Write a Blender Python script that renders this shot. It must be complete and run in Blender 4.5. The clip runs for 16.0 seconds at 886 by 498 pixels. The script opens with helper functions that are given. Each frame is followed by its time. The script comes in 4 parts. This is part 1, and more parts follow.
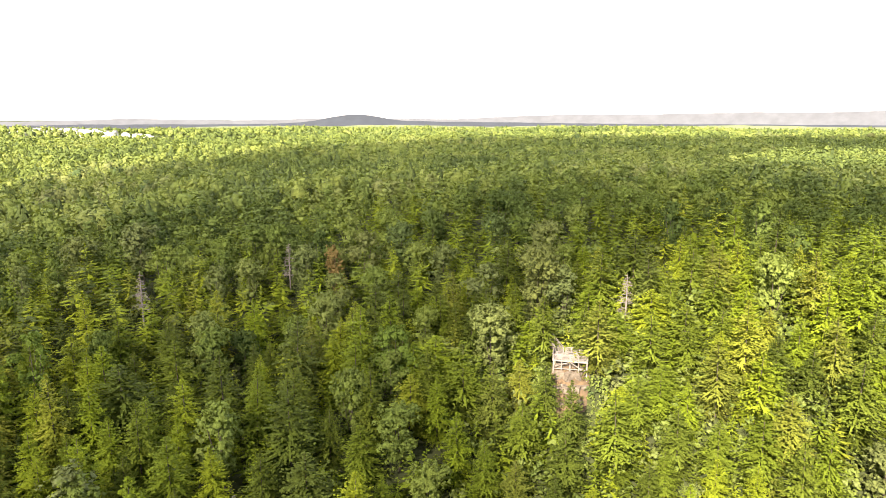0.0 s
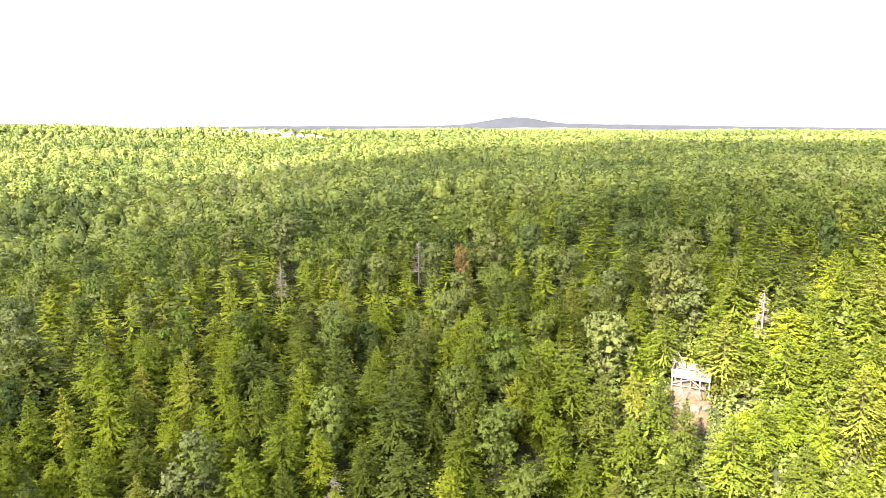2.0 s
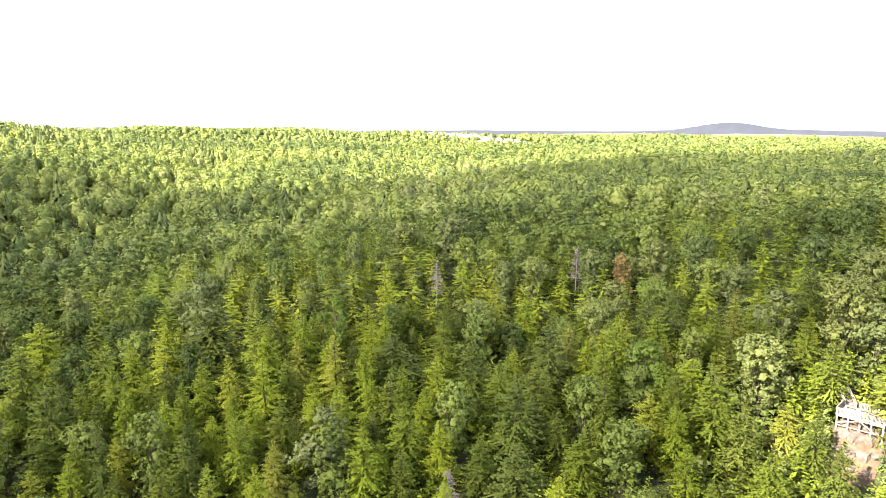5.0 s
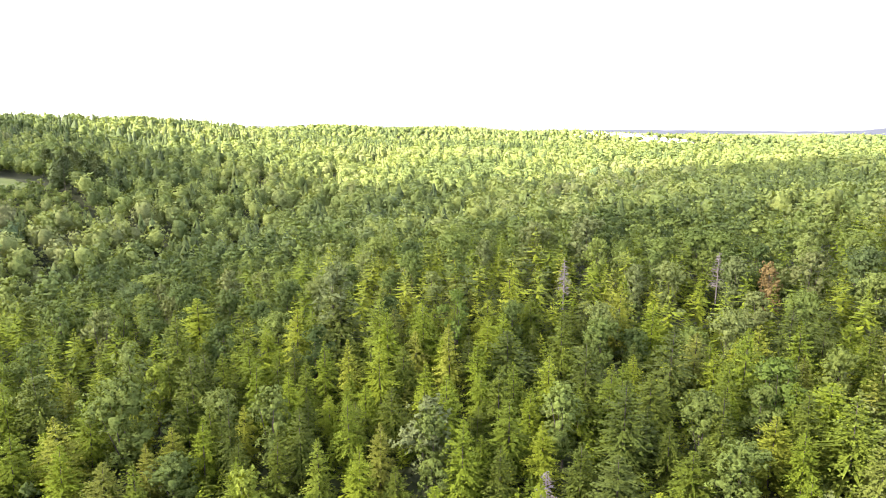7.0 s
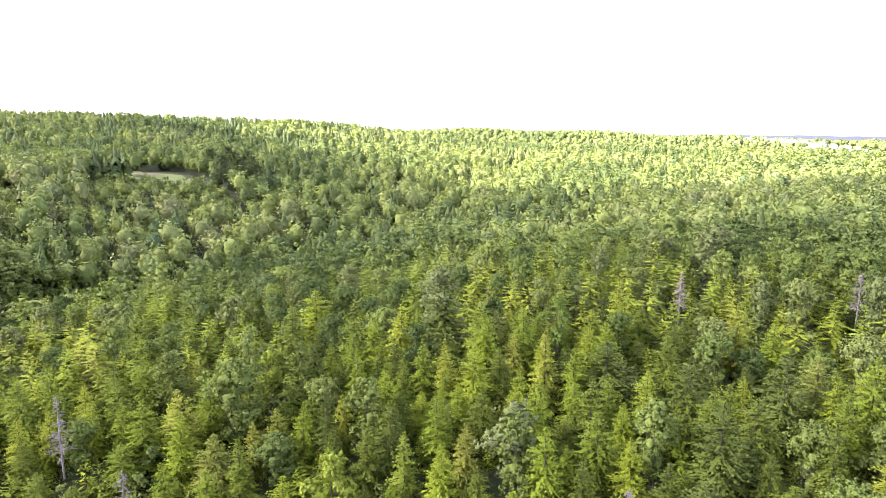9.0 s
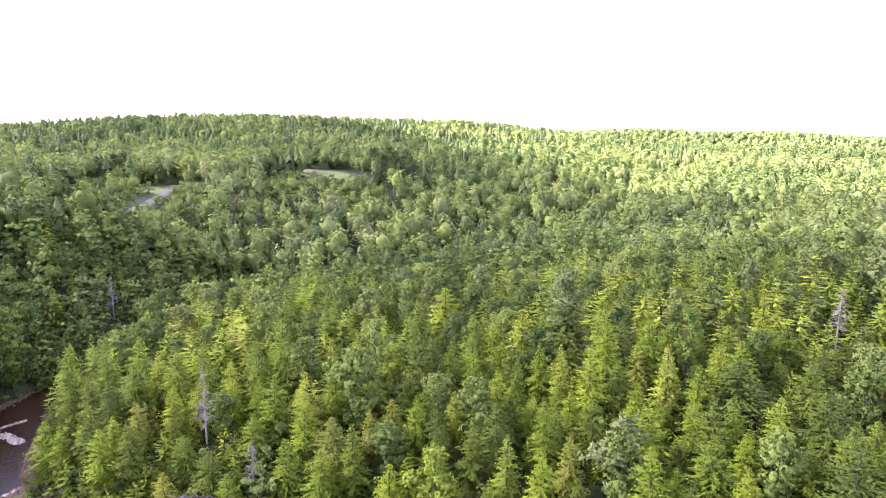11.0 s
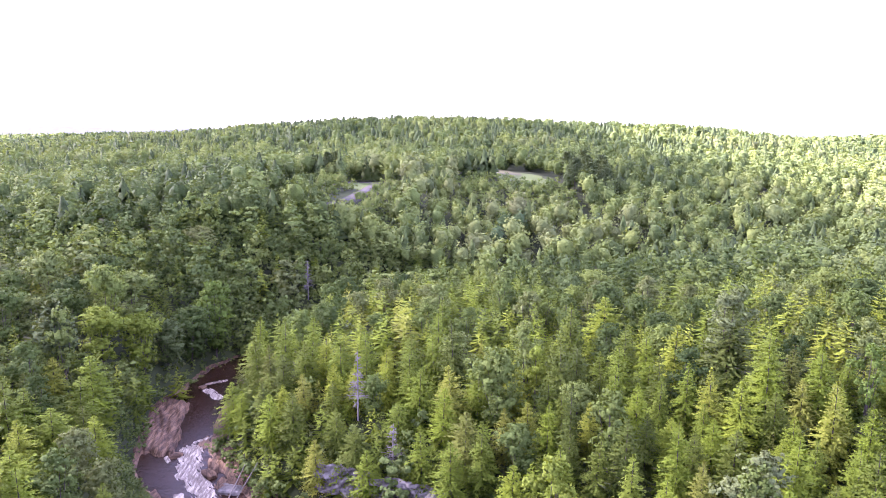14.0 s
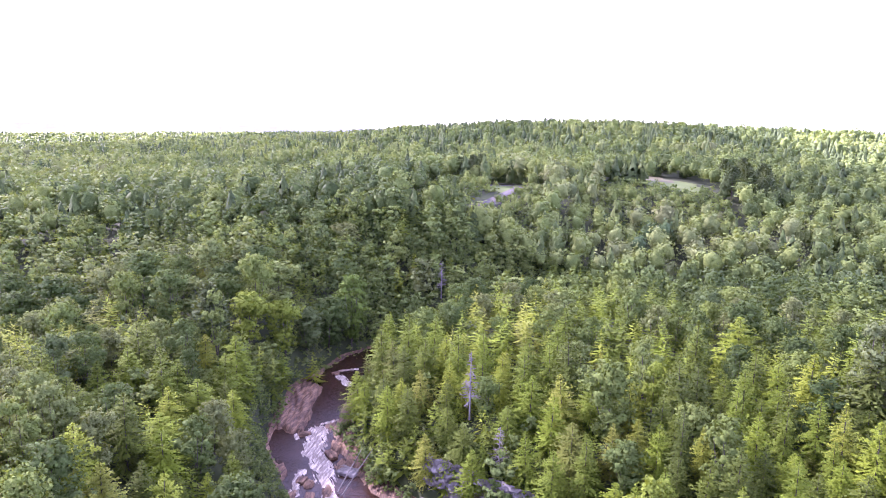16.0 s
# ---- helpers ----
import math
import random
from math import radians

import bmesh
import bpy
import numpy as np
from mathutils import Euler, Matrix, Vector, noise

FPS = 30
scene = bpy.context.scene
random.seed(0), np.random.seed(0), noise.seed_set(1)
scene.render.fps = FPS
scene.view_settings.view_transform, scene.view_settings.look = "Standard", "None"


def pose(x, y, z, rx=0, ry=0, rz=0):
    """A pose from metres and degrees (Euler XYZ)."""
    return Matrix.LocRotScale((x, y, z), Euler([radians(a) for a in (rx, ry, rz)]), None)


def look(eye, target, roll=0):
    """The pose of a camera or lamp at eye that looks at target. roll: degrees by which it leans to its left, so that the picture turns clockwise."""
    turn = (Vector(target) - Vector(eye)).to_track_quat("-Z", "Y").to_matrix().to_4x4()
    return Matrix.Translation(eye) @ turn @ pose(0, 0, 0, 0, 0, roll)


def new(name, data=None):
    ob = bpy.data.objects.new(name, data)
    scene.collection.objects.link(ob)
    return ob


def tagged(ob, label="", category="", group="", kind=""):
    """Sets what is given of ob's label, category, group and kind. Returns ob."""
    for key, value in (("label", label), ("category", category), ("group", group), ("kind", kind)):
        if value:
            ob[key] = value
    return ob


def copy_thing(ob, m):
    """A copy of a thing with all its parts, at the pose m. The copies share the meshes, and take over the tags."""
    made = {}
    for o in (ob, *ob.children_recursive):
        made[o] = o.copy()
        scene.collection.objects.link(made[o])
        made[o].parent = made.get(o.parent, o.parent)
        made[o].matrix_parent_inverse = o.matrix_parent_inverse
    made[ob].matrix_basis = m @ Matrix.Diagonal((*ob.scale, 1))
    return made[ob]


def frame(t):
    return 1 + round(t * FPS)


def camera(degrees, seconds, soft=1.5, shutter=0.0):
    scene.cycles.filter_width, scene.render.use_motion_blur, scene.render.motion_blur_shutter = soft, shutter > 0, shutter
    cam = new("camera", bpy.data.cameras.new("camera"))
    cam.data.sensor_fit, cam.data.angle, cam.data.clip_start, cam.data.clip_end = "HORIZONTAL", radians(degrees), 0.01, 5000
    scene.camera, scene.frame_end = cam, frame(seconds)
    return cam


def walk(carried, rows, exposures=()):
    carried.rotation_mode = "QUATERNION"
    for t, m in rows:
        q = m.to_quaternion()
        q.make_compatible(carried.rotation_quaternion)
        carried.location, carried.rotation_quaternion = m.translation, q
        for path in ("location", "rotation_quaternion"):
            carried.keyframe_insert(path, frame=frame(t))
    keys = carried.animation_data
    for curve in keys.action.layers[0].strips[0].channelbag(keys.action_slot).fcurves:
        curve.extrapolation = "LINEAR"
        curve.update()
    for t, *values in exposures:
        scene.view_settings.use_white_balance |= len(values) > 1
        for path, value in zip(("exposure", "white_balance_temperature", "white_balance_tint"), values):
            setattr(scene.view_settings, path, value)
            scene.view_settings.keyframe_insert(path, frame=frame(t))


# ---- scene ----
cam = camera(66.82, 16.0, 0.8)
PATH = [
    (0.0, (-0.000, -0.000, 88.000), (-0.000, 97.992, 68.062), -0.108),
    (0.5, (1.988, 0.101, 87.797), (-4.375, 97.908, 67.966), -0.098),
    (1.0, (4.120, 0.282, 87.690), (-7.473, 97.632, 67.977), -0.152),
    (1.5, (6.314, 0.604, 87.584), (-10.737, 97.170, 67.984), -0.127),
    (2.0, (8.374, 1.111, 87.602), (-14.455, 96.492, 68.078), -0.126),
    (2.5, (10.354, 1.596, 87.667), (-17.308, 95.705, 68.217), -0.119),
    (3.0, (12.492, 2.253, 87.602), (-19.892, 94.865, 68.257), -0.103),
    (5.5, (21.421, 5.919, 86.870), (-32.839, 87.793, 68.091), 0.059),
    (6.0, (23.100, 6.992, 86.734), (-35.640, 85.702, 67.909), 0.062),
    (6.5, (24.862, 8.512, 86.600), (-38.367, 83.650, 67.720), 0.009),
    (7.0, (26.720, 10.055, 86.435), (-41.616, 80.569, 67.515), 0.018),
    (7.5, (28.413, 11.547, 86.294), (-43.143, 78.832, 67.521), 0.079),
    (8.0, (30.016, 13.099, 86.303), (-44.701, 76.892, 67.656), 0.095),
    (8.5, (31.549, 14.674, 86.417), (-46.856, 73.920, 67.906), 0.165),
    (9.0, (33.112, 16.389, 86.527), (-48.693, 70.863, 68.073), 0.246),
    (11.5, (38.217, 27.351, 86.787), (-55.838, 55.941, 68.452), 0.138),
    (12.0, (38.923, 29.437, 86.893), (-56.225, 54.241, 68.680), 0.211),
    (12.5, (39.632, 31.353, 86.943), (-56.913, 49.949, 68.687), 0.281),
    (13.0, (40.273, 33.404, 86.942), (-57.133, 46.687, 68.623), 0.366),
    (13.5, (40.835, 35.391, 86.968), (-57.091, 44.203, 68.723), 0.436),
    (14.0, (41.500, 37.588, 87.102), (-56.772, 40.565, 68.835), 0.571),
    (14.5, (41.987, 39.751, 87.360), (-56.296, 36.586, 69.185), 0.699),
    (15.0, (42.322, 41.743, 87.625), (-55.674, 33.512, 69.483), 0.845),
    (15.5, (42.527, 43.758, 87.901), (-54.875, 30.305, 69.684), 1.027),
    (16.0, (42.708, 45.675, 88.176), (-53.657, 26.217, 69.871), 1.158),
]
walk(cam, [(t, look(e, g, r)) for t, e, g, r in PATH], [(0.0, 2.6, 7300, 20), (1.0, 3.15, 7200, 21), (2.0, 3.2, 7000, 22), (3.0, 3.1, 6900, 22), (7.0, 3.3, 6400, 28), (12.0, 3.55, 5700, 45), (16.0, 3.65, 5400, 62)])

# ---- light ----
SUN = Vector((-0.36, -0.92, 0.68)).normalized()
world = bpy.data.worlds.new("sky")
scene.world = world
world.use_nodes = True
wn, wl = world.node_tree.nodes, world.node_tree.links
sky = wn.new("ShaderNodeTexSky")
sky.sky_type, sky.sun_disc = "NISHITA", False
sky.sun_elevation, sky.sun_rotation = math.asin(SUN.z), math.atan2(SUN.x, SUN.y)
sky.air_density, sky.dust_density, sky.ozone_density = 1.0, 1.0, 1.0
wl.new(sky.outputs[0], wn["Background"].inputs[0])
wn["Background"].inputs[1].default_value = 0.05
cloud = wn.new("ShaderNodeBackground")
cloud.inputs[0].default_value, cloud.inputs[1].default_value = (0.97, 0.985, 1.0, 1), 0.27
both = wn.new("ShaderNodeAddShader")
wl.new(wn["Background"].outputs[0], both.inputs[0])
wl.new(cloud.outputs[0], both.inputs[1])
wl.new(both.outputs[0], wn["World Output"].inputs["Surface"])
lamp = bpy.data.lights.new("sun", "SUN")
lamp.energy, lamp.angle, lamp.color = 5.0, radians(1.0), (1.0, 0.93, 0.74)
sun = new("sun", lamp)
sun.matrix_world = look((0, 0, 400), Vector((0, 0, 400)) - SUN)


# ---- materials ----
def material(name, rough=0.8):
    m = bpy.data.materials.new(name)
    m.use_nodes = True
    n, l = m.node_tree.nodes, m.node_tree.links
    b = n["Principled BSDF"]
    b.inputs["Roughness"].default_value = rough
    b.inputs["Specular IOR Level"].default_value = 0.25
    return m, n, l, b


def ramp(n, stops):
    r = n.new("ShaderNodeValToRGB")
    e = r.color_ramp.elements
    e[0].position, e[0].color = stops[0][0], (*stops[0][1], 1)
    e[1].position, e[1].color = stops[-1][0], (*stops[-1][1], 1)
    for p, c in stops[1:-1]:
        e.new(p).color = (*c, 1)
    return r


def noise_node(n, l, scale, detail=4.0, rough=0.6, coords="Object"):
    tc, t = n.new("ShaderNodeTexCoord"), n.new("ShaderNodeTexNoise")
    t.inputs["Scale"].default_value, t.inputs["Detail"].default_value = scale, detail
    t.inputs["Roughness"].default_value = rough
    l.new(tc.outputs[coords], t.inputs["Vector"])
    return t


def mix(n, l, a, b, fac, mode="MIX"):
    m = n.new("ShaderNodeMix")
    m.data_type, m.blend_type = "RGBA", mode
    for sock, v in ((m.inputs[0], fac), (m.inputs[6], a), (m.inputs[7], b)):
        if hasattr(v, "links"):
            l.new(v, sock)
        else:
            sock.default_value = v if isinstance(v, float) else (*v, 1)
    return m.outputs[2]


def leaf_material(name, stops, through_light=0.3, attribute=False, scale=2.4, depth=0.35):
    """Foliage: a tint for each tree, lighter and darker sprays, some light shining through."""
    m, n, l, b = material(name, 0.75)
    b.inputs["Specular IOR Level"].default_value = 0.1
    if attribute:
        src = n.new("ShaderNodeAttribute")
        src.attribute_name = "tint"
        rnd = src.outputs["Fac"]
    else:
        src = n.new("ShaderNodeObjectInfo")
        rnd = src.outputs["Random"]
    r = ramp(n, stops)
    l.new(rnd, r.inputs[0])
    isl = n.new("ShaderNodeNewGeometry")
    v = n.new("ShaderNodeMapRange")
    v.inputs["To Min"].default_value, v.inputs["To Max"].default_value = (0.9, 1.1) if attribute else (0.84, 1.16)
    l.new(isl.outputs["Random Per Island"], v.inputs["Value"])
    hsv = n.new("ShaderNodeHueSaturation")
    l.new(r.outputs[0], hsv.inputs["Color"])
    grain = noise_node(n, l, scale, 3, 0.7)
    gv = n.new("ShaderNodeMapRange")
    gv.inputs["From Min"].default_value, gv.inputs["From Max"].default_value = 0.3, 0.7
    gv.inputs["To Min"].default_value, gv.inputs["To Max"].default_value = 0.72, 1.28
    l.new(grain.outputs["Fac"], gv.inputs["Value"])
    times = n.new("ShaderNodeMath")
    times.operation = "MULTIPLY"
    l.new(v.outputs[0], times.inputs[0])
    l.new(gv.outputs[0], times.inputs[1])
    l.new(times.outputs[0], hsv.inputs["Value"])
    relief = n.new("ShaderNodeBump")
    relief.inputs["Strength"].default_value, relief.inputs["Distance"].default_value = 0.8, depth
    l.new(grain.outputs["Fac"], relief.inputs["Height"])
    l.new(relief.outputs[0], b.inputs["Normal"])
    l.new(hsv.outputs[0], b.inputs["Base Color"])
    tr = n.new("ShaderNodeBsdfTranslucent")
    warm = mix(n, l, hsv.outputs[0], (1.0, 0.95, 0.35), 1.0, "MULTIPLY")
    l.new(warm, tr.inputs["Color"])
    sh = n.new("ShaderNodeMixShader")
    sh.inputs[0].default_value = through_light
    l.new(b.outputs[0], sh.inputs[1])
    l.new(tr.outputs[0], sh.inputs[2])
    l.new(sh.outputs[0], n["Material Output"].inputs["Surface"])
    return m


SPRUCE_TINTS = [(0.0, (0.052, 0.075, 0.012)), (0.25, (0.078, 0.106, 0.013)), (0.45, (0.094, 0.134, 0.012)),
                (0.65, (0.124, 0.174, 0.012)), (0.85, (0.165, 0.205, 0.016)), (0.93, (0.155, 0.175, 0.025)), (1.0, (0.06, 0.084, 0.016))]
BROAD_TINTS = [(0.0, (0.05, 0.08, 0.019)), (0.25, (0.074, 0.11, 0.026)), (0.45, (0.1, 0.145, 0.03)),
               (0.65, (0.135, 0.18, 0.036)), (0.8, (0.135, 0.178, 0.045)), (0.93, (0.12, 0.145, 0.045)), (1.0, (0.06, 0.1, 0.03))]
needles = leaf_material("spruce_needles", SPRUCE_TINTS, 0.22)
leaves = leaf_material("broad_leaves", [(p, (c[0], c[1], c[2] * 1.1)) for p, c in BROAD_TINTS], 0.32)
far_needles = leaf_material("far_needles", SPRUCE_TINTS, 0.22, True)
silver_leaves = leaf_material("silver_leaves", [(0.0, (0.092, 0.122, 0.042)), (1.0, (0.11, 0.138, 0.052))], 0.25)
blue_leaves = leaf_material("blue_green_leaves", [(0.0, (0.085, 0.12, 0.026)), (1.0, (0.098, 0.135, 0.03))], 0.3)
lime_leaves = leaf_material("lime_leaves", [(0.0, (0.13, 0.18, 0.02)), (1.0, (0.15, 0.195, 0.025))], 0.3)
emerald_leaves = leaf_material("emerald_leaves", [(0.0, (0.082, 0.13, 0.022)), (1.0, (0.09, 0.14, 0.025))], 0.3)
rust_leaves = leaf_material("rust_leaves", [(0.0, (0.16, 0.12, 0.045)), (1.0, (0.175, 0.13, 0.05))], 0.25)
tan_leaves = leaf_material("tan_leaves", [(0.0, (0.11, 0.135, 0.04)), (1.0, (0.12, 0.142, 0.042))], 0.25)
dark_needles = leaf_material("dark_needles", [(0.0, (0.034, 0.052, 0.018)), (0.5, (0.055, 0.08, 0.024)), (1.0, (0.085, 0.11, 0.03))], 0.12, True, 1.6, 0.5)
pine_needles = leaf_material("pine_needles", [(0.0, (0.05, 0.072, 0.028)), (1.0, (0.075, 0.1, 0.036))], 0.2)
# bluer than the near leaves: a little haze is put into the colour
far_leaves = leaf_material("far_leaves", [(p, (c[0] * 1.04, c[1] * 1.02, c[2] * 1.25)) for p, c in BROAD_TINTS], 0.32, True)


# distant crowns: extra blue and red stand in for haze
crown_leaves = leaf_material("crown_leaves", [(p, (c[0] * 1.08, c[1] * 1.02, c[2] * 1.3)) for p, c in BROAD_TINTS], 0.25, True, 1.6, 0.4)


def plain_material(name, stops, scale, rough=0.85, bump=0.4, bump_scale=6.0, coords="Object", detail=6.0):
    m, n, l, b = material(name, rough)
    t = noise_node(n, l, scale, detail, 0.65, coords)
    r = ramp(n, stops)
    l.new(t.outputs["Fac"], r.inputs[0])
    l.new(r.outputs[0], b.inputs["Base Color"])
    t2 = noise_node(n, l, bump_scale, 5, 0.65, coords)
    bp = n.new("ShaderNodeBump")
    bp.inputs["Strength"].default_value = bump
    l.new(t2.outputs["Fac"], bp.inputs["Height"])
    l.new(bp.outputs[0], b.inputs["Normal"])
    return m


bark = plain_material("bark", [(0.3, (0.035, 0.028, 0.022)), (0.7, (0.085, 0.072, 0.06))], 3.0, 0.9)
grey_bark = plain_material("weathered_wood", [(0.3, (0.085, 0.075, 0.07)), (0.7, (0.18, 0.165, 0.155))], 2.0, 0.9)
forest_floor = plain_material("forest_floor", [(0.3, (0.016, 0.02, 0.008)), (0.55, (0.03, 0.04, 0.013)),
                                               (0.75, (0.05, 0.06, 0.02))], 0.045, 0.95, 1.0, 0.25, "Object", 9)

# ---- ground ----
RIVER = [(260, 92), (150, 90), (70, 92), (5, 88), (-40, 71), (-70, 44), (-83, 18), (-97, -6), (-121, -25),
         (-150, -31), (-180, -27), (-212, -8), (-245, 30), (-268, 85), (-290, 160), (-330, 250), (-400, 360), (-520, 480)]
HILLS = [(60, 220, 110, 18.3), (-60, 200, 70, -6.4), (-100, 100, 40, -1.6), (-40, 150, 45, -18.9), (-130, 40, 45, -15.5),
         (-140, -100, 60, -26.9), (-170, -60, 50, 23.7), (-230, -110, 90, 2.5), (-220, 80, 60, -6.0), (-210, -40, 45, -16.7),
         (-280, 190, 80, -20.1), (-330, 0, 70, 18.9), (-440, 110, 90, 1.3), (-500, 250, 140, 5.7), (-900, 40, 210, 39.0),
         (-850, -250, 200, 10.0), (-800, 360, 140, 12.0), (-850, 410, 150, 15.0), (-250, 450, 150, -5.6), (150, 50, 120, -5.2), (-560, -60, 120, 1.3), (-10, 125, 35, 1.4),
         (30, 140, 18, -4.3), (-68, -8, 20, -15.0), (-40, 2, 28, -17.0), (-90, 170, 45, 9.4), (-300, 60, 50, -24.4), (-445, 102, 45, 7.0)]
FAR_HILLS = [(-680, 1290, 150, 12), (-2400, 600, 500, 8), (-1500, -500, 400, 3), (-1180, 980, 260, 27), (-1380, -480, 190, 13)]
RIV = np.array(RIVER, float)


def river_distance(x, y):
    x, y = np.asarray(x, float), np.asarray(y, float)
    best = np.full(x.shape, 1e9)
    for a, b in zip(RIV[:-1], RIV[1:]):
        ab = b - a
        t = np.clip(((x - a[0]) * ab[0] + (y - a[1]) * ab[1]) / (ab @ ab), 0, 1)
        best = np.minimum(best, np.hypot(a[0] + t * ab[0] - x, a[1] + t * ab[1] - y))
    return best


def ground_height(x, y):
    """Plateau with gentle hills, cut by the river's gorge."""
    x, y = np.asarray(x, float), np.asarray(y, float)
    z = np.full(x.shape, 34.0)
    for a, b, s, h in HILLS + FAR_HILLS:
        z += h * np.exp(-((x - a) ** 2 + (y - b) ** 2) / (2 * s * s))
    r = np.hypot(x, y)
    z += np.clip((r - 500) / 900, 0, 1) * 3.5 * (np.sin(x / 130 + 1.3) * np.cos(y / 170) + 0.6 * np.sin((x + y) / 67))
    d = river_distance(x, y)
    s = np.interp(d, [0, 9, 11, 15, 30, 60], [0, 0, 0.06, 0.36, 0.72, 1.0])
    s = 1 - (1 - s) * np.interp(x, [-300, -235], [0.25, 1])
    z = -2.6 + (z + 2.6) * s
    w = np.exp(-((x - 27) ** 2 + (y - 134.5) ** 2) / (2 * 6.5 ** 2))
    return z * (1 - w) + w * np.clip(32.9 + 1.0 * (y - 134), 25.5, 34.9)


def grid_mesh(name, xs, ys, zfun, mat):
    gx, gy = np.meshgrid(xs, ys)
    gz = zfun(gx, gy)
    v = np.stack([gx, gy, gz], -1).reshape(-1, 3)
    w, h = len(xs), len(ys)
    i = (np.arange(h - 1)[:, None] * w + np.arange(w - 1)[None]).ravel()
    q = np.stack([i, i + 1, i + w + 1, i + w], -1)
    ob = new(name, quad_mesh(name, v, q, mat))
    ob.data.shade_smooth()
    return ob


def quad_mesh(name, v, q, mat, tint=None, normals=None):
    me = bpy.data.meshes.new(name)
    me.vertices.add(len(v))
    me.vertices.foreach_set("co", np.ascontiguousarray(v, dtype=np.float32).ravel())
    me.loops.add(q.size)
    me.loops.foreach_set("vertex_index", np.ascontiguousarray(q, dtype=np.int32).ravel())
    me.polygons.add(len(q))
    me.polygons.foreach_set("loop_start", np.arange(0, q.size, q.shape[1], dtype=np.int32))
    if tint is not None:
        at = me.attributes.new("tint", "FLOAT", "POINT")
        at.data.foreach_set("value", np.ascontiguousarray(tint, dtype=np.float32))
    me.materials.append(mat)
    me.update(calc_edges=True)
    if normals is not None:
        me.normals_split_custom_set_from_vertices(np.ascontiguousarray(normals, dtype=np.float32))
    return me


def spaced(lo, hi, fine_lo, fine_hi, fine, grow):
    """Coordinates that are close together in the middle and wide apart far away."""
    mid = np.arange(fine_lo, fine_hi + fine, fine)
    up, step = [mid[-1]], fine
    while up[-1] < hi:
        step *= grow
        up.append(up[-1] + step)
    down, step = [mid[0]], fine
    while down[-1] > lo:
        step *= grow
        down.append(down[-1] - step)
    return np.concatenate([down[:0:-1], mid, up[1:]])


ground = grid_mesh("ground", spaced(-4800, 4800, -340, 140, 3.0, 1.09), spaced(-4800, 4800, -160, 260, 3.0, 1.09),
                   ground_height, forest_floor)
tagged(ground, "dark leafy forest floor cut by a river gorge", "ground", kind="structure")

# ---- unseen cloud sheet south-west of the gorge, added to shade the forest ----
cloud_white, cn_, cl_, cb_ = material("shade_cloud_veil", 1.0)
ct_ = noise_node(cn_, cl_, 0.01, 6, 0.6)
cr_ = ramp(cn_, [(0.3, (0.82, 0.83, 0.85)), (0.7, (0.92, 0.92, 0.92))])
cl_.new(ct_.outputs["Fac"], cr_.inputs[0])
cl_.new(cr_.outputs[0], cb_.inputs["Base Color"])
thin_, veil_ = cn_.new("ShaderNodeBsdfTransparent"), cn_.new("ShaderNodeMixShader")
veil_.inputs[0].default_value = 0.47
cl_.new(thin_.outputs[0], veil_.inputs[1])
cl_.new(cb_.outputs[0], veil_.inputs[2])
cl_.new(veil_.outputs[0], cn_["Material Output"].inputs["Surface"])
# shifted towards the sun so that its shade falls on the chosen ground
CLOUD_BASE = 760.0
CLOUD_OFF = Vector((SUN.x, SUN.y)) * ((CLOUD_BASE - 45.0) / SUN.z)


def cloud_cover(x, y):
    """How far inside the wanted cloud shade a place is: below 0 in the sun."""
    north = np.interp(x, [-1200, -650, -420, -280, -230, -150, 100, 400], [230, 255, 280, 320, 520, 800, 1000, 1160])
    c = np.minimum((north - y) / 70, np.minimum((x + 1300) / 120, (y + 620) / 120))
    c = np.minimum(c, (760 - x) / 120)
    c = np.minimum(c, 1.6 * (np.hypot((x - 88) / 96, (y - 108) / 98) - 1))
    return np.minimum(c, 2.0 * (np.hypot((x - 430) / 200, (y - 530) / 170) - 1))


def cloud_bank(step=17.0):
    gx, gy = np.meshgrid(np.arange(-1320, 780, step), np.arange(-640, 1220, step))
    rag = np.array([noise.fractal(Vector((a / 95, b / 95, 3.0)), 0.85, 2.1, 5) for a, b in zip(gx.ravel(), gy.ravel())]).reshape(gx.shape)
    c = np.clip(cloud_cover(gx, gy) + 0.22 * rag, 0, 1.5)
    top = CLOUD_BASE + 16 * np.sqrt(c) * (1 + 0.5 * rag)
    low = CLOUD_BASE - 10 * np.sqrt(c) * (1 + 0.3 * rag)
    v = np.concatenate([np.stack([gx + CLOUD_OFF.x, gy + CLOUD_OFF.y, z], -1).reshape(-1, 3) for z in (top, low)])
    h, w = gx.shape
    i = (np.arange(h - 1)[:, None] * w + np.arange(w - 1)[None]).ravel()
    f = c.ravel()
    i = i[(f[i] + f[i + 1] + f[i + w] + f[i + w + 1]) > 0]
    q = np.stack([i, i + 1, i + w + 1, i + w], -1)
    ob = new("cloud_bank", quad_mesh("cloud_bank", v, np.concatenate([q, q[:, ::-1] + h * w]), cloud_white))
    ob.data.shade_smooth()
    return tagged(ob, "unseen cloud sheet added to shade the forest, with sunny gaps", "cloud", kind="structure")


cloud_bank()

# ---- trees: foliage as small sprays ----
rng = np.random.default_rng(7)


def unit(a):
    return a / np.maximum(np.linalg.norm(a, axis=-1, keepdims=True), 1e-9)


def spray(p, out, side, length, width):
    """Quads, kite-shaped, from p along out, as wide as width along side."""
    return np.stack([p, p + out * length * 0.55 - side * width, p + out * length, p + out * length * 0.5 + side * width], 1)


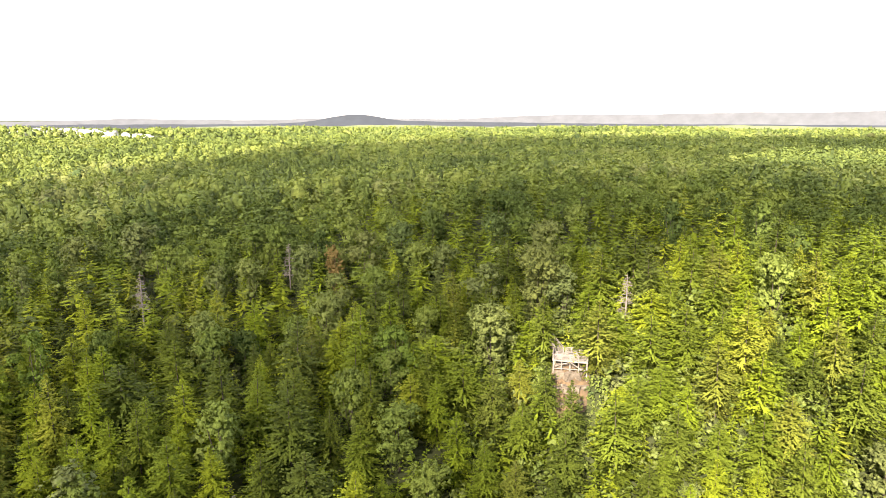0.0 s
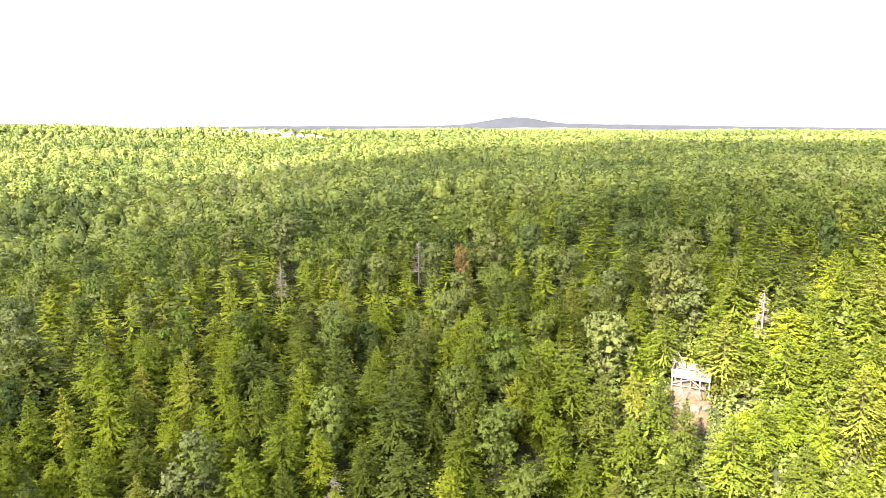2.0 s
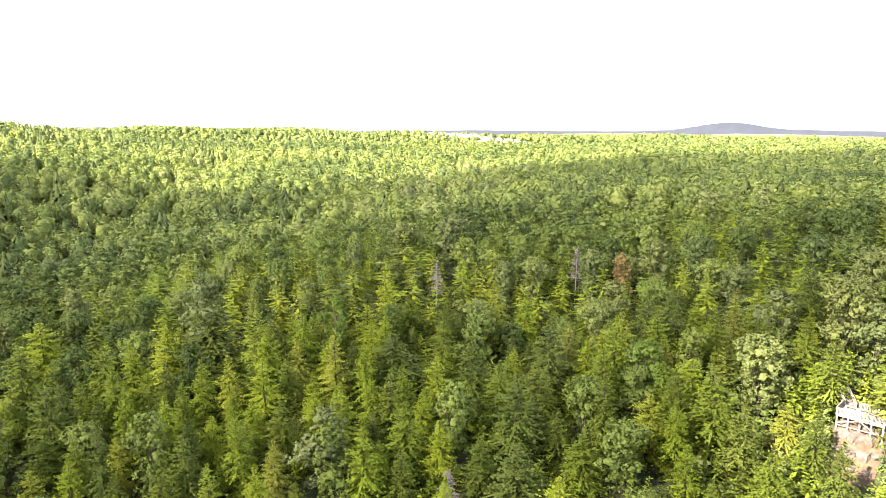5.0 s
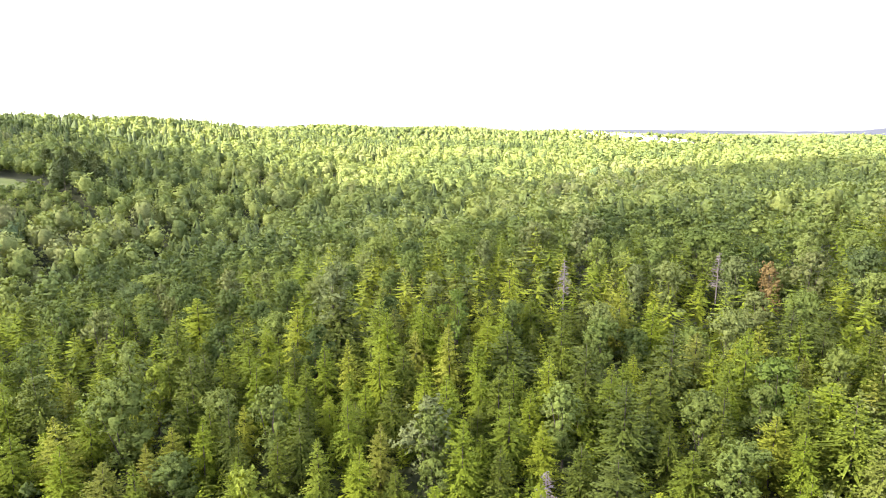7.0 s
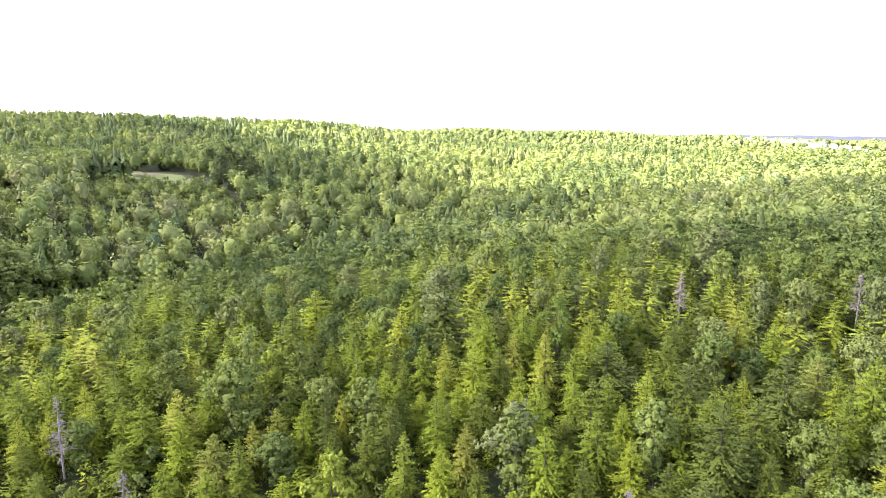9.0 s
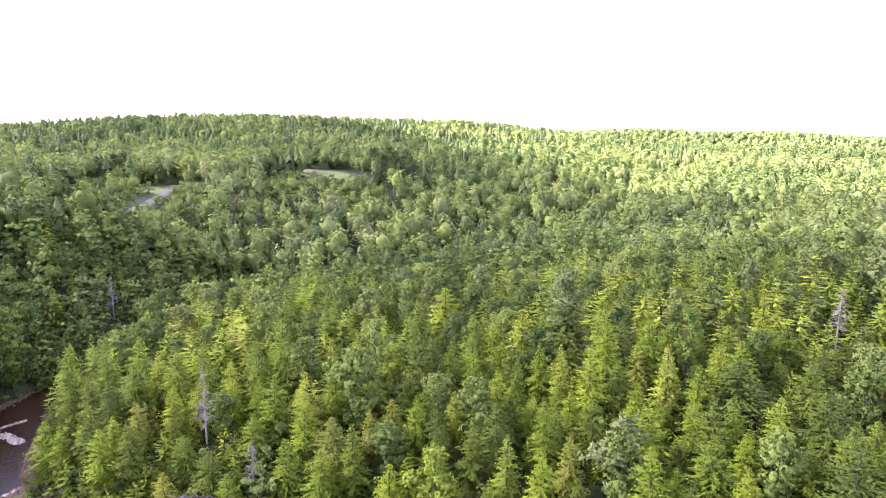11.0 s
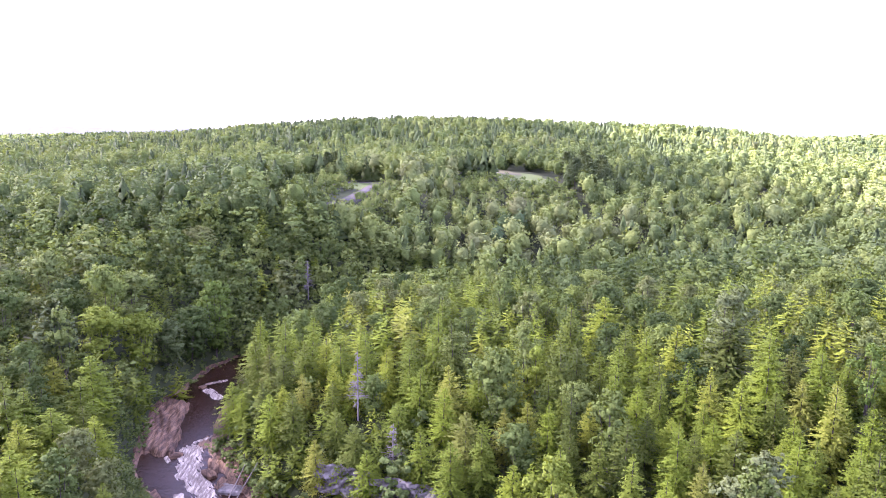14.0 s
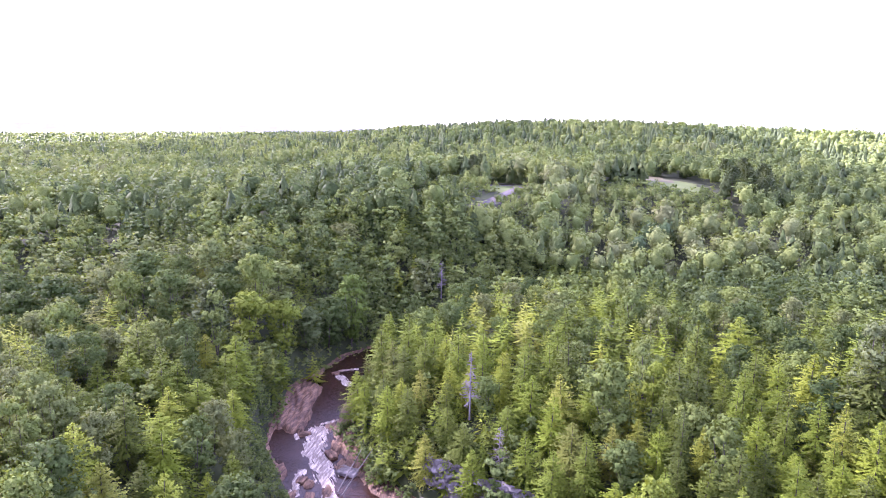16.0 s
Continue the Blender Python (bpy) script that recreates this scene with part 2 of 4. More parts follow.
def spruce_sprays(h, r, levels, per, twigs, low=0.1, power=0.5, gap=0.3, fine=1.0):
    """Drooping branches in whorls, each a narrow central spray hung with small twigs."""
    out = []
    for k in range(levels):
        f = k / (levels - 1)
        z = h * (low + (0.97 - low) * f ** 0.9)
        reach = r * min(1.0, 1.5 * (1.0 - f)) ** (power + 0.4) * (1 + gap * rng.uniform(-1, 0.5)) + 0.15
        m = max(3, int(per * (1.15 - 0.6 * f)))
        az = rng.uniform(0, 6.28) + np.arange(m) * 6.2832 / m + rng.normal(0, 0.3, m)
        ln = reach * rng.uniform(0.62, 1.12, m)
        tilt = rng.normal(-0.3 + 0.75 * f ** 2, 0.14, m)
        d = np.stack([np.cos(az) * np.cos(tilt), np.sin(az) * np.cos(tilt), np.sin(tilt)], -1)
        s = unit(np.stack([-np.sin(az), np.cos(az), rng.normal(0, 0.3, m)], -1))
        p = np.tile([0, 0, z], (m, 1)) + rng.normal(0, 0.05, (m, 3))
        out.append(spray(p, d, s, ln[:, None], ((0.035 + 0.16 * (1 - fine)) * ln + 0.06)[:, None]))
        n = twigs if ln.mean() > 1.2 else max(1, twigs // 2)
        for t in range(n):
            u = np.clip((t + rng.uniform(0.2, 1.0, m)) / n, 0, 1) ** 0.66
            sg = np.where(rng.random(m) < 0.5, -1.0, 1.0)
            q = p + d * (ln * u)[:, None] + s * (sg * ln * u * rng.uniform(0, 0.2, m))[:, None]
            d2 = unit(d * 0.8 + s * sg[:, None] * rng.uniform(0.2, 1.1, m)[:, None] + np.stack([0 * u, 0 * u, rng.normal(0.05, 0.4, m)], -1))
            s2 = unit(np.cross(d2, rng.normal(0, 0.5, (m, 3)) + [0, 0, 1]))
            l2 = ((0.34 if fine > 0.5 else 0.8) + ln * 0.085 * (1.2 - u)) * rng.uniform(0.7, 1.3, m)
            out.append(spray(q, d2, s2, l2[:, None], (0.33 * l2 + 0.04)[:, None]))
    tip = np.array([[0, 0, h * 0.93]])
    for a in (0, 1.57):
        out.append(spray(tip, np.array([[0, 0, 1.0]]), np.array([[math.cos(a), math.sin(a), 0]]), np.array([[h * 0.07]]), np.array([[0.16]])))
    return np.concatenate(out)


def crown_sprays(h, r, base, lobes, cards, size, sides=7, rings=3, core=0.4):
    """A crown of uneven lobes, each a lumpy leaf mass set with small tufts of leaves: vertices, faces, normals; and the lobes."""
    mid, half = (base + h) / 2, (h - base) / 2
    c = unit(rng.normal(0, 1, (lobes, 3)))
    c[:, 2] = rng.uniform(-0.8, 0.85, lobes)
    c[:, :2] *= (rng.uniform(0.3, 0.8, lobes) * np.sqrt(1.05 - c[:, 2] ** 2))[:, None]
    c[0] = (rng.normal(0, 0.12), rng.normal(0, 0.12), 0.7)
    c = c * [r, r, half] + [0, 0, mid]
    lr = r * rng.uniform(0.26, 0.48, lobes)
    heart = np.array([0, 0, base + (h - base) * 0.3])
    # leaf masses
    th = np.pi * np.arange(1, rings + 1) / (rings + 1)
    ph = 6.2832 * np.arange(sides) / sides
    d = [(0, 0, 1.0)] + [(math.sin(t) * math.cos(p), math.sin(t) * math.sin(p), math.cos(t)) for t in th for p in ph] + [(0, 0, -1.0)]
    d = np.array(d)
    m = len(d)
    f = [(0, 1 + k, 1 + (k + 1) % sides) for k in range(sides)]
    for g in range(rings - 1):
        for k in range(sides):
            i, j = 1 + g * sides + k, 1 + g * sides + (k + 1) % sides
            f += [(i, i + sides, j + sides), (i, j + sides, j)]
    f += [(m - 1, m - 1 - sides + (k + 1) % sides, m - 1 - sides + k) for k in range(sides)]
    bump = core * rng.uniform(0.6, 1.3, (lobes, m, 1))
    v1 = c[:, None] + d[None] * lr[:, None, None] * bump * [1, 1, 0.85]
    n1 = unit(0.5 * d[None] + 0.5 * unit(v1 - heart))
    f1 = np.array(f)[None] + (np.arange(lobes) * m)[:, None, None]
    v1, n1, f1 = v1.reshape(-1, 3), n1.reshape(-1, 3), f1.reshape(-1, 3)
    if not cards:
        return (v1, f1, n1), c
    # tufts
    tufts = max(lobes * 2, min(lobes * 11, cards // 7))
    tl = np.arange(tufts) % lobes
    tn = unit(rng.normal(0, 1, (tufts, 3)) + [0, 0, 0.4])
    tc = c[tl] + tn * (lr[tl] * rng.uniform(0.6, 1.12, tufts))[:, None] * [1, 1, 0.85]
    tr = lr[tl] * rng.uniform(0.2, 0.42, tufts)
    pick = rng.integers(0, tufts, cards)
    n = unit(rng.normal(0, 1, (cards, 3)) + tn[pick] * 0.9 + [0, 0, 0.3])
    p = tc[pick] + n * (tr[pick] * rng.uniform(0.4, 1.2, cards))[:, None]
    nn = unit(n + rng.normal(0, 0.55, (cards, 3)) + [0, 0, 0.3])
    a = unit(np.cross(nn, rng.normal(0, 1, (cards, 3))))
    b = np.cross(nn, a)
    s = 1.15 * size * rng.uniform(0.6, 1.35, (cards, 1))
    j = lambda: rng.uniform(0.6, 1.2, (cards, 1))
    k = lambda: rng.normal(0, 0.2, (cards, 1)) * nn * s
    v2 = np.stack([p - a * s * j() - b * s * 0.5 + k(), p + a * s * j() - b * s * 0.5 + k(), p + b * s * j() + k()], 1)
    n2 = unit(0.4 * nn + 0.3 * unit(p - c[tl[pick]]) + 0.3 * unit(p - heart))
    v2, n2 = v2.reshape(-1, 3), np.repeat(n2, 3, axis=0)
    return (np.concatenate([v1, v2]), np.concatenate([f1, len(v1) + np.arange(cards * 3).reshape(-1, 3)]), np.concatenate([n1, n2])), c


def dome_crown(h, r, lobes, sides, rings, tufts, size):
    """A full crown seen from far: tufts of leaves over many lobes, round a lumpy heart: vertices, faces, normals."""
    c = unit(rng.normal(0, 1, (lobes, 3)) + [0, 0, 0.35]) * rng.uniform(0.42, 0.68, (lobes, 1))
    R = rng.uniform(0.26, 0.44, lobes)
    size3, mid3 = np.array([r, r, 0.4 * h]), np.array([0, 0, 0.62 * h])

    def outside(d):
        along_d = d @ c.T
        disc = R ** 2 - (c ** 2).sum(1) + along_d ** 2
        return np.maximum(np.where(disc > 0, along_d + np.sqrt(np.maximum(disc, 0)), 0).max(1), 0.56)

    th = 2.5 * np.arange(1, rings + 1) / rings
    ph = 6.2832 * np.arange(sides) / sides
    d = np.array([(0, 0, 1.0)] + [(math.sin(t) * math.cos(p + 0.5 * k), math.sin(t) * math.sin(p + 0.5 * k), math.cos(t)) for k, t in enumerate(th) for p in ph] + [(0, 0, -1.0)])
    v = d * (0.76 * outside(d) * rng.uniform(0.84, 1.08, len(d)))[:, None] * size3 + mid3
    v[:, 2] = np.maximum(v[:, 2], 0.02 * h)
    m = len(d)
    f = [(0, 1 + k, 1 + (k + 1) % sides) for k in range(sides)]
    for g in range(rings - 1):
        for k in range(sides):
            i, j = 1 + g * sides + k, 1 + g * sides + (k + 1) % sides
            f += [(i, i + sides, j + sides), (i, j + sides, j)]
    f += [(m - 1, m - 1 - sides + (k + 1) % sides, m - 1 - sides + k) for k in range(sides)]
    f = np.array(f)
    fn = np.cross(v[f[:, 1]] - v[f[:, 0]], v[f[:, 2]] - v[f[:, 0]])
    n = np.zeros_like(v)
    for k in range(3):
        np.add.at(n, f[:, k], fn)
    n = unit(n)
    e = unit(rng.normal(0, 1, (tufts, 3)) + [0, 0, 0.45])
    o = outside(e)
    near = c[np.argmax(np.where((e @ c.T) > 0, (e @ c.T) + R, -9), axis=1)]
    out = unit(0.65 * unit(e * o[:, None] - 0.9 * near) + 0.35 * e)
    p = e * (o * rng.uniform(0.8, 1.2, tufts))[:, None] * size3 + mid3 + rng.normal(0, 0.035 * r, (tufts, 3))
    nn = unit(out + rng.normal(0, 0.45, (tufts, 3)))
    a = unit(np.cross(nn, rng.normal(0, 1, (tufts, 3))))
    b = np.cross(nn, a)
    s = size * rng.uniform(0.55, 1.4, (tufts, 1))
    v2 = np.stack([p - a * s - b * s * 0.6, p + a * s * rng.uniform(0.6, 1.2, (tufts, 1)) - b * s * 0.5, p + b * s * 1.1], 1).reshape(-1, 3)
    return np.concatenate([v, v2]), np.concatenate([f, m + np.arange(tufts * 3).reshape(-1, 3)]), np.concatenate([n, np.repeat(unit(0.6 * out + 0.4 * nn), 3, axis=0)])


def cone_crown(h, r, sides, rings):
    """A conifer seen from far: tiers of ragged drooping boughs round the stem: vertices, faces, normals."""
    v, f = [(0, 0, h)], []
    for k in range(rings):
        a = (k + 1) / rings
        for inner in (False, True):
            z = h * (1 - 0.92 * a) + (0.07 * h if inner else 0.0)
            for i in range(sides):
                w = r * a ** 0.8 * rng.uniform(0.42, 1.2) * (0.55 if inner else 1.0)
                t = 6.2832 * (i + (0.5 if inner else 0.0) + 0.3 * k) / sides + rng.normal(0, 0.12)
                v.append((w * math.cos(t), w * math.sin(t), z + rng.normal(0, 0.026 * h)))
    v = np.array(v)
    for k in range(rings):
        o, n = 1 + 2 * k * sides, 1 + (2 * k + 1) * sides
        for i in range(sides):
            j = (i + 1) % sides
            if k == 0:
                f.append((0, o + i, o + j))
            else:
                p = 1 + (2 * k - 1) * sides
                f += [(p + i, o + i, o + j), (p + i, o + j, p + j)]
            f += [(o + i, n + i, o + j)]
    f = np.array(f)
    away = unit(v - [0, 0, h * 0.2])
    fn = np.cross(v[f[:, 1]] - v[f[:, 0]], v[f[:, 2]] - v[f[:, 0]])
    n = np.zeros_like(v)
    for k in range(3):
        np.add.at(n, f[:, k], fn)
    n = unit(n)
    n[(n * away).sum(1) < 0] *= -1
    return v, f, unit(0.6 * n + 0.4 * away)


def tube(path, radii, sides=6):
    """A tapered tube along a path, as quads."""
    path, v, q = [Vector(p) for p in path], [], []
    for i, p in enumerate(path):
        d = (path[min(i + 1, len(path) - 1)] - path[max(i - 1, 0)]).normalized()
        x = d.orthogonal().normalized()
        y = d.cross(x)
        for k in range(sides):
            a = 6.2832 * k / sides
            v.append(p + (x * math.cos(a) + y * math.sin(a)) * radii[i])
    for i in range(len(path) - 1):
        for k in range(sides):
            q.append((i * sides + k, i * sides + (k + 1) % sides, (i + 1) * sides + (k + 1) % sides, (i + 1) * sides + k))
    return np.array([tuple(p) for p in v]), np.array(q)


def part(name, me, parent, label=""):
    ob = new(name, me)
    ob.parent = parent
    if label:
        tagged(ob, label)
    return ob


def faced(quads, centre, own=0.42):
    """Sprays turned to face out of the crown: vertices, faces, and normals between their own and the crown's."""
    face = unit(np.cross(quads[:, 2] - quads[:, 0], quads[:, 3] - quads[:, 1]))
    away = unit(quads.mean(1) - centre)
    flip = (face * away).sum(1) < 0
    quads[flip] = quads[flip][:, ::-1]
    face[flip] *= -1
    return quads.reshape(-1, 3), np.arange(len(quads) * 4).reshape(-1, 4), np.repeat(unit(face * own + away * (1 - own)), 4, axis=0)


def cards_mesh(name, made, mat):
    v, f, nrm = made
    me = quad_mesh(name, v, f, mat, None, nrm)
    return me


def SPRUCE_HEART(h):
    return np.array([0, 0, h * 0.3])


def spruce(r, label, levels=30, per=8, twigs=12, low=0.1, power=0.52, name="spruce_tree", h=18):
    root = new(name)
    v, q = tube([(0, 0, -1.5), (0.03, 0, h * 0.4), (0, 0.02, h * 0.75), (0, 0, h * 0.98)], [0.2, 0.13, 0.07, 0.02])
    part("trunk", quad_mesh("trunk", v, q, bark), root)
    part("crown", cards_mesh("spruce_crown", faced(spruce_sprays(h, r, levels, per, twigs, low, power), SPRUCE_HEART(h)), needles), root)
    return tagged(root, label, "tree", "conifers on the gorge rim")


def broadleaf(r, base, label, lobes=11, cards=1100, size=0.45, h=18):
    root = new("broadleaf_tree")
    made, c = crown_sprays(h, r, base, lobes, cards, size)
    stem = part("trunk", quad_mesh("trunk", *tube([(0, 0, -1.5), (0.05, 0, base * 0.7), (0.1, 0.05, base + (h - base) * 0.4)], [0.28, 0.2, 0.1]), bark), root)
    for i in range(min(4, lobes)):
        part("limb", quad_mesh("limb", *tube([(0.05, 0, base * rng.uniform(0.6, 1.0)), tuple(c[i] * 0.55 + np.array([0, 0, base * 0.35])), tuple(c[i])],
                                             [0.11, 0.08, 0.03], 5), bark), stem)
    part("crown", cards_mesh("leaf_crown", made, leaves), root)
    return tagged(root, label, "tree", "broadleaf trees of the mixed forest")


# each with its own radius, at a height of 18 m
SPRUCES = [(3.6, spruce(3.6, "tall narrow green spruce with drooping layered branches")),
           (4.6, spruce(4.6, "broad yellow-green spruce with layered branches", 29, 9, 12, 0.08, 0.48)),
           (3.0, spruce(3.0, "slim spruce with a pointed crown", 30, 7, 12, 0.14, 0.56)),
           (5.2, spruce(5.2, "wide hemlock with feathery drooping branches", 27, 9, 11, 0.1, 0.42, "hemlock_tree"))]
BROADS = [(5.0, broadleaf(5.0, 1.5, "round-crowned green broadleaf tree", 22, 3400, 0.25)),
          (4.2, broadleaf(4.2, 1.0, "upright green broadleaf tree with a lobed crown", 20, 2900, 0.24)),
          (6.0, broadleaf(6.0, 2.5, "wide spreading broadleaf tree with grey-green leaves", 26, 4000, 0.26)),
          (3.6, broadleaf(3.6, 1.0, "small leafy tree with a full crown", 17, 2300, 0.23))]

# one stand of trees: where they stand
TAKEN = {}


def free(x, y, r):
    i, j = int(x // 12), int(y // 12)
    for a in (i - 1, i, i + 1):
        for b in (j - 1, j, j + 1):
            for (px, py, pr) in TAKEN.get((a, b), ()):
                if (px - x) ** 2 + (py - y) ** 2 < (0.5 * (r + pr)) ** 2:
                    return False
    return True


def take(x, y, r):
    TAKEN.setdefault((int(x // 12), int(y // 12)), []).append((x, y, r))


def clearing(x, y):
    """Open places: the road on the plateau, the meadows, the town, the deck."""
    for cx, cy, rx, ry, a in ((-335, -2, 34, 7, 0.25), (-385, 2, 28, 13, 0.1), (-502, 95, 40, 18, -0.2), (-453, 110, 36, 21, 0.0),
                              (-205, 850, 95, 22, 0.0)):
        u, v = (x - cx) * math.cos(a) - (y - cy) * math.sin(a), (x - cx) * math.sin(a) + (y - cy) * math.cos(a)
        if (u / rx) ** 2 + (v / ry) ** 2 < 1:
            return True
    return (x - 26.7) ** 2 / 6.3 ** 2 + (y - 130.5) ** 2 / 10.5 ** 2 < 1


def sightline_height(x, y):
    """Trees shortened on the slope below the road and the meadow, to keep both in the camera's view."""
    if -385 < x < -285 and -40 < y < 25 or -395 < x < -350 and 55 < y < 140:
        return 0.52
    if -432 < x <= -395 and 60 < y < 135:
        return 0.33
    return 1.0


def spruce_share(x, y):
    near = math.hypot(x - 20, y - 20)
    if 2 < x < 60 and 90 < y < 136:
        return 1.0
    v = y - np.interp(x, RIV[::-1, 0], RIV[::-1, 1])
    if x > -215 and v > 0:
        return float(np.interp(near, [130, 190, 260, 420], [0.9, 0.68, 0.28, 0.16]))
    if x < -560:
        return 0.5
    return 0.5 if near < 185 else 0.18


# standing conifers and broadleaf trees: place, height of the top, radius of the crown
RIM_EAST = [(38, 142, 45, 5.1), (49, 168, 59.2, 6.6), (8, 159, 45.1, 3.8), (-2, 138, 41.1, 6.7), (-7, 125, 37.5, 4.4), (-23, 103, 32.8, 6.5),
            (-15, 113, 32.4, 4.7), (-32, 138, 45.2, 5.5), (-19, 144, 46.2, 4.6), (-6, 134, 41.1, 3.6), (-14, 122, 41.1, 2.7), (20, 148, 41, 4.6),
            (52, 139, 47.3, 5.1), (47, 146, 49, 5.9), (38, 158, 56.1, 5.5), (-3, 131, 41.5, 4.1), (3, 119, 29.4, 3.3), (-30, 127, 38.1, 5.3),
            (16, 131, 38, 3.6), (36, 127, 34, 4.2), (45, 128, 38, 5.0)]
RIM_MIDDLE = [(-92, 110, 46, 4.4), (-57, 161, 45.3, 4.5), (-82, 148, 48.4, 3.3), (-87, 68, 35.6, 2.9), (-90, 64, 30.4, 3.1), (-75, 70, 30.8, 3.1),
              (-68, 75, 30, 3.3), (-70, 84, 35.3, 3.3), (-60, 78, 30.5, 3.9), (-63, 124, 40, 7.1), (-44, 126, 41.9, 4.6), (-28, 113, 41.4, 5.8),
              (-75, 148, 41.7, 4.9), (-78, 134, 42.2, 4.9), (-90, 93, 38.8, 3.2), (-85, 96, 39.8, 3.1), (-59, 99, 37.8, 4.3), (-70, 112, 42.8, 3.6),
              (-93, 103, 35.4, 5.2), (-73, 88, 31.4, 3.3), (-48, 92, 35.1, 4.5), (-103, 107, 47.6, 7)]
RIM_WEST = [(-139, -1, 34.1, 3.2), (-107, 74, 37.8, 4), (-158, 44, 34.4, 5), (-141, -9, 29.8, 3.7), (-159, -13, 28.9, 4.1), (-142, 6, 33.4, 4.1),
            (-135, 23, 32.8, 3.9), (-138, 42, 36, 4.3), (-96, 79, 36.6, 3.2), (-94, 84, 36.1, 2.6), (-89, 87, 36.7, 2.8), (-105, 70, 39.7, 4.6),
            (-96, 61, 28, 3.2), (-124, 46, 37.9, 4.7), (-102, 42, 28.4, 4.2), (-87, 50, 27.2, 3.5), (-143, 90, 39.3, 6.7), (-104, 83, 38.1, 4.1),
            (-126, 76, 42.1, 4.9), (-128, 1, 27.6, 3.9), (-131, 6, 29.8, 4.3), (-129, 16, 33.7, 4.2), (-106, 32, 23.4, 4.4), (-102, 22, 19.3, 4.4)]
SOUTH_BANK = [(-109, -43, 28.5, 4.6), (-91, -48, 35.7, 4.3), (-104, -63, 37, 6.6), (-77, -53, 31, 6.2), (-94, -41, 27.6, 4.6), (-75, -38, 27.6, 5.4)]
LEAFY_EAST = [(-41, 196, 49.6, 5.2), (-33, 199, 49, 3.6), (23, 159, 55.5, 5.8), (-81, 125, 46.8, 3.6), (-94, 205, 54.8, 6.8), (-54, 90, 35.5, 4.5),
              (-10, 136, 43.9, 4.9), (-18, 123, 38.9, 4.8), (-11, 131, 40.3, 3.4), (-57, 93, 35.6, 5.3), (24, 169, 55.4, 5.8), (29, 156, 52.3, 4.1),
              (-13, 140, 41.8, 3.7), (10, 164, 51.2, 4.9)]
LEAFY_WEST = [(-114, 113, 50, 4.9), (-150, -80, 37.3, 7.5), (-149, -94, 45.3, 7.5), (-129, -56, 40.3, 4.7), (-158, -58, 44.7, 7.5), (-196, 100, 35.3, 7.5),
              (-156, -47, 30.5, 6.6), (-238, -56, 44.1, 7.5), (-248, -125, 56.1, 7.5), (-83, 75, 35.8, 4.9), (-70, 61, 29.6, 4.7), (-97, 95, 40.5, 4),
              (-105, 55, 36.9, 6.9), (-122, 64, 38.2, 4.4), (-106, 108, 51.1, 4.9), (-113, 65, 35.2, 3.5), (-147, -55, 34.9, 7.3), (-190, -36, 32.5, 7),
              (-112, -50, 22, 4.5), (-448, 1, 60, 8)]
for sp, stand in ((True, RIM_EAST + RIM_MIDDLE + RIM_WEST + SOUTH_BANK), (False, LEAFY_EAST + LEAFY_WEST)):
    for x, y, top, r in stand:
        take(x, y, 1.5 * r)
SNAGS = [(-77.7, 167, 48.5, 10), (-112, 22, 34, 12), (-231, -10, 31.5, 11), (52.7, 139.5, 43, 8), (42.5, 150.5, 51.5, 10), (-100, 31, 21, 8), (-46, 196, 50, 9), (-34, 98, 27.5, 6)]
for x, y, top, h in SNAGS:
    take(x, y, 3.0)


def shape_of(sp, h, r):
    kinds = SPRUCES if sp else BROADS
    return min(range(4), key=lambda k: abs(kinds[k][0] / 18 - r / h) + rng.uniform(0, 0.05))


SPECIAL = {(10, 164): silver_leaves, (-114, 113): silver_leaves, (-106, 108): silver_leaves, (29, 156): silver_leaves, (-94, 205): silver_leaves, (-57, 93): silver_leaves,
           (-41, 196): silver_leaves, (-83, 75): blue_leaves, (-105, 55): blue_leaves, (-54, 90): blue_leaves, (-18, 123): blue_leaves, (-10, 136): emerald_leaves,
           (-81, 125): emerald_leaves, (-11, 131): blue_leaves, (-70, 61): lime_leaves, (-92, 110): lime_leaves, (-113, 65): lime_leaves,
           (-68, 75): lime_leaves, (23, 159): tan_leaves, (24, 169): tan_leaves, (-33, 199): rust_leaves, (-190, -36): emerald_leaves, (-238, -56): tan_leaves,
           (-156, -47): lime_leaves, (-147, -55): lime_leaves}


def plant(sp, x, y, z, h, r):
    """A copy of the template whose shape is nearest."""
    kinds = SPRUCES if sp else BROADS
    r *= 1.22 if sp else 1.1
    rt, ob = kinds[shape_of(sp, h, r)]
    m = pose(x, y, z, rng.normal(0, 1.5), rng.normal(0, 1.5), rng.uniform(0, 360)) @ Matrix.Diagonal((r / rt, r / rt * rng.uniform(0.93, 1.07), h / 18, 1))
    made = copy_thing(ob, m)
    mat = SPECIAL.get((x, y))
    for o in made.children:
        if mat and o.name.startswith("crown"):
            o.material_slots[0].link = "OBJECT"
            o.material_slots[0].material = mat
    return made


count = {True: 0, False: 0}
for sp, stand in ((True, RIM_EAST + RIM_MIDDLE + RIM_WEST + SOUTH_BANK), (False, LEAFY_EAST + LEAFY_WEST)):
    for x, y, top, r in stand:
        z = float(ground_height(x, y))
        h = top - z
        if h < 9:
            z, h = top - 9, 9
        plant(sp, x, y, z, h, r)
        count[sp] += 1


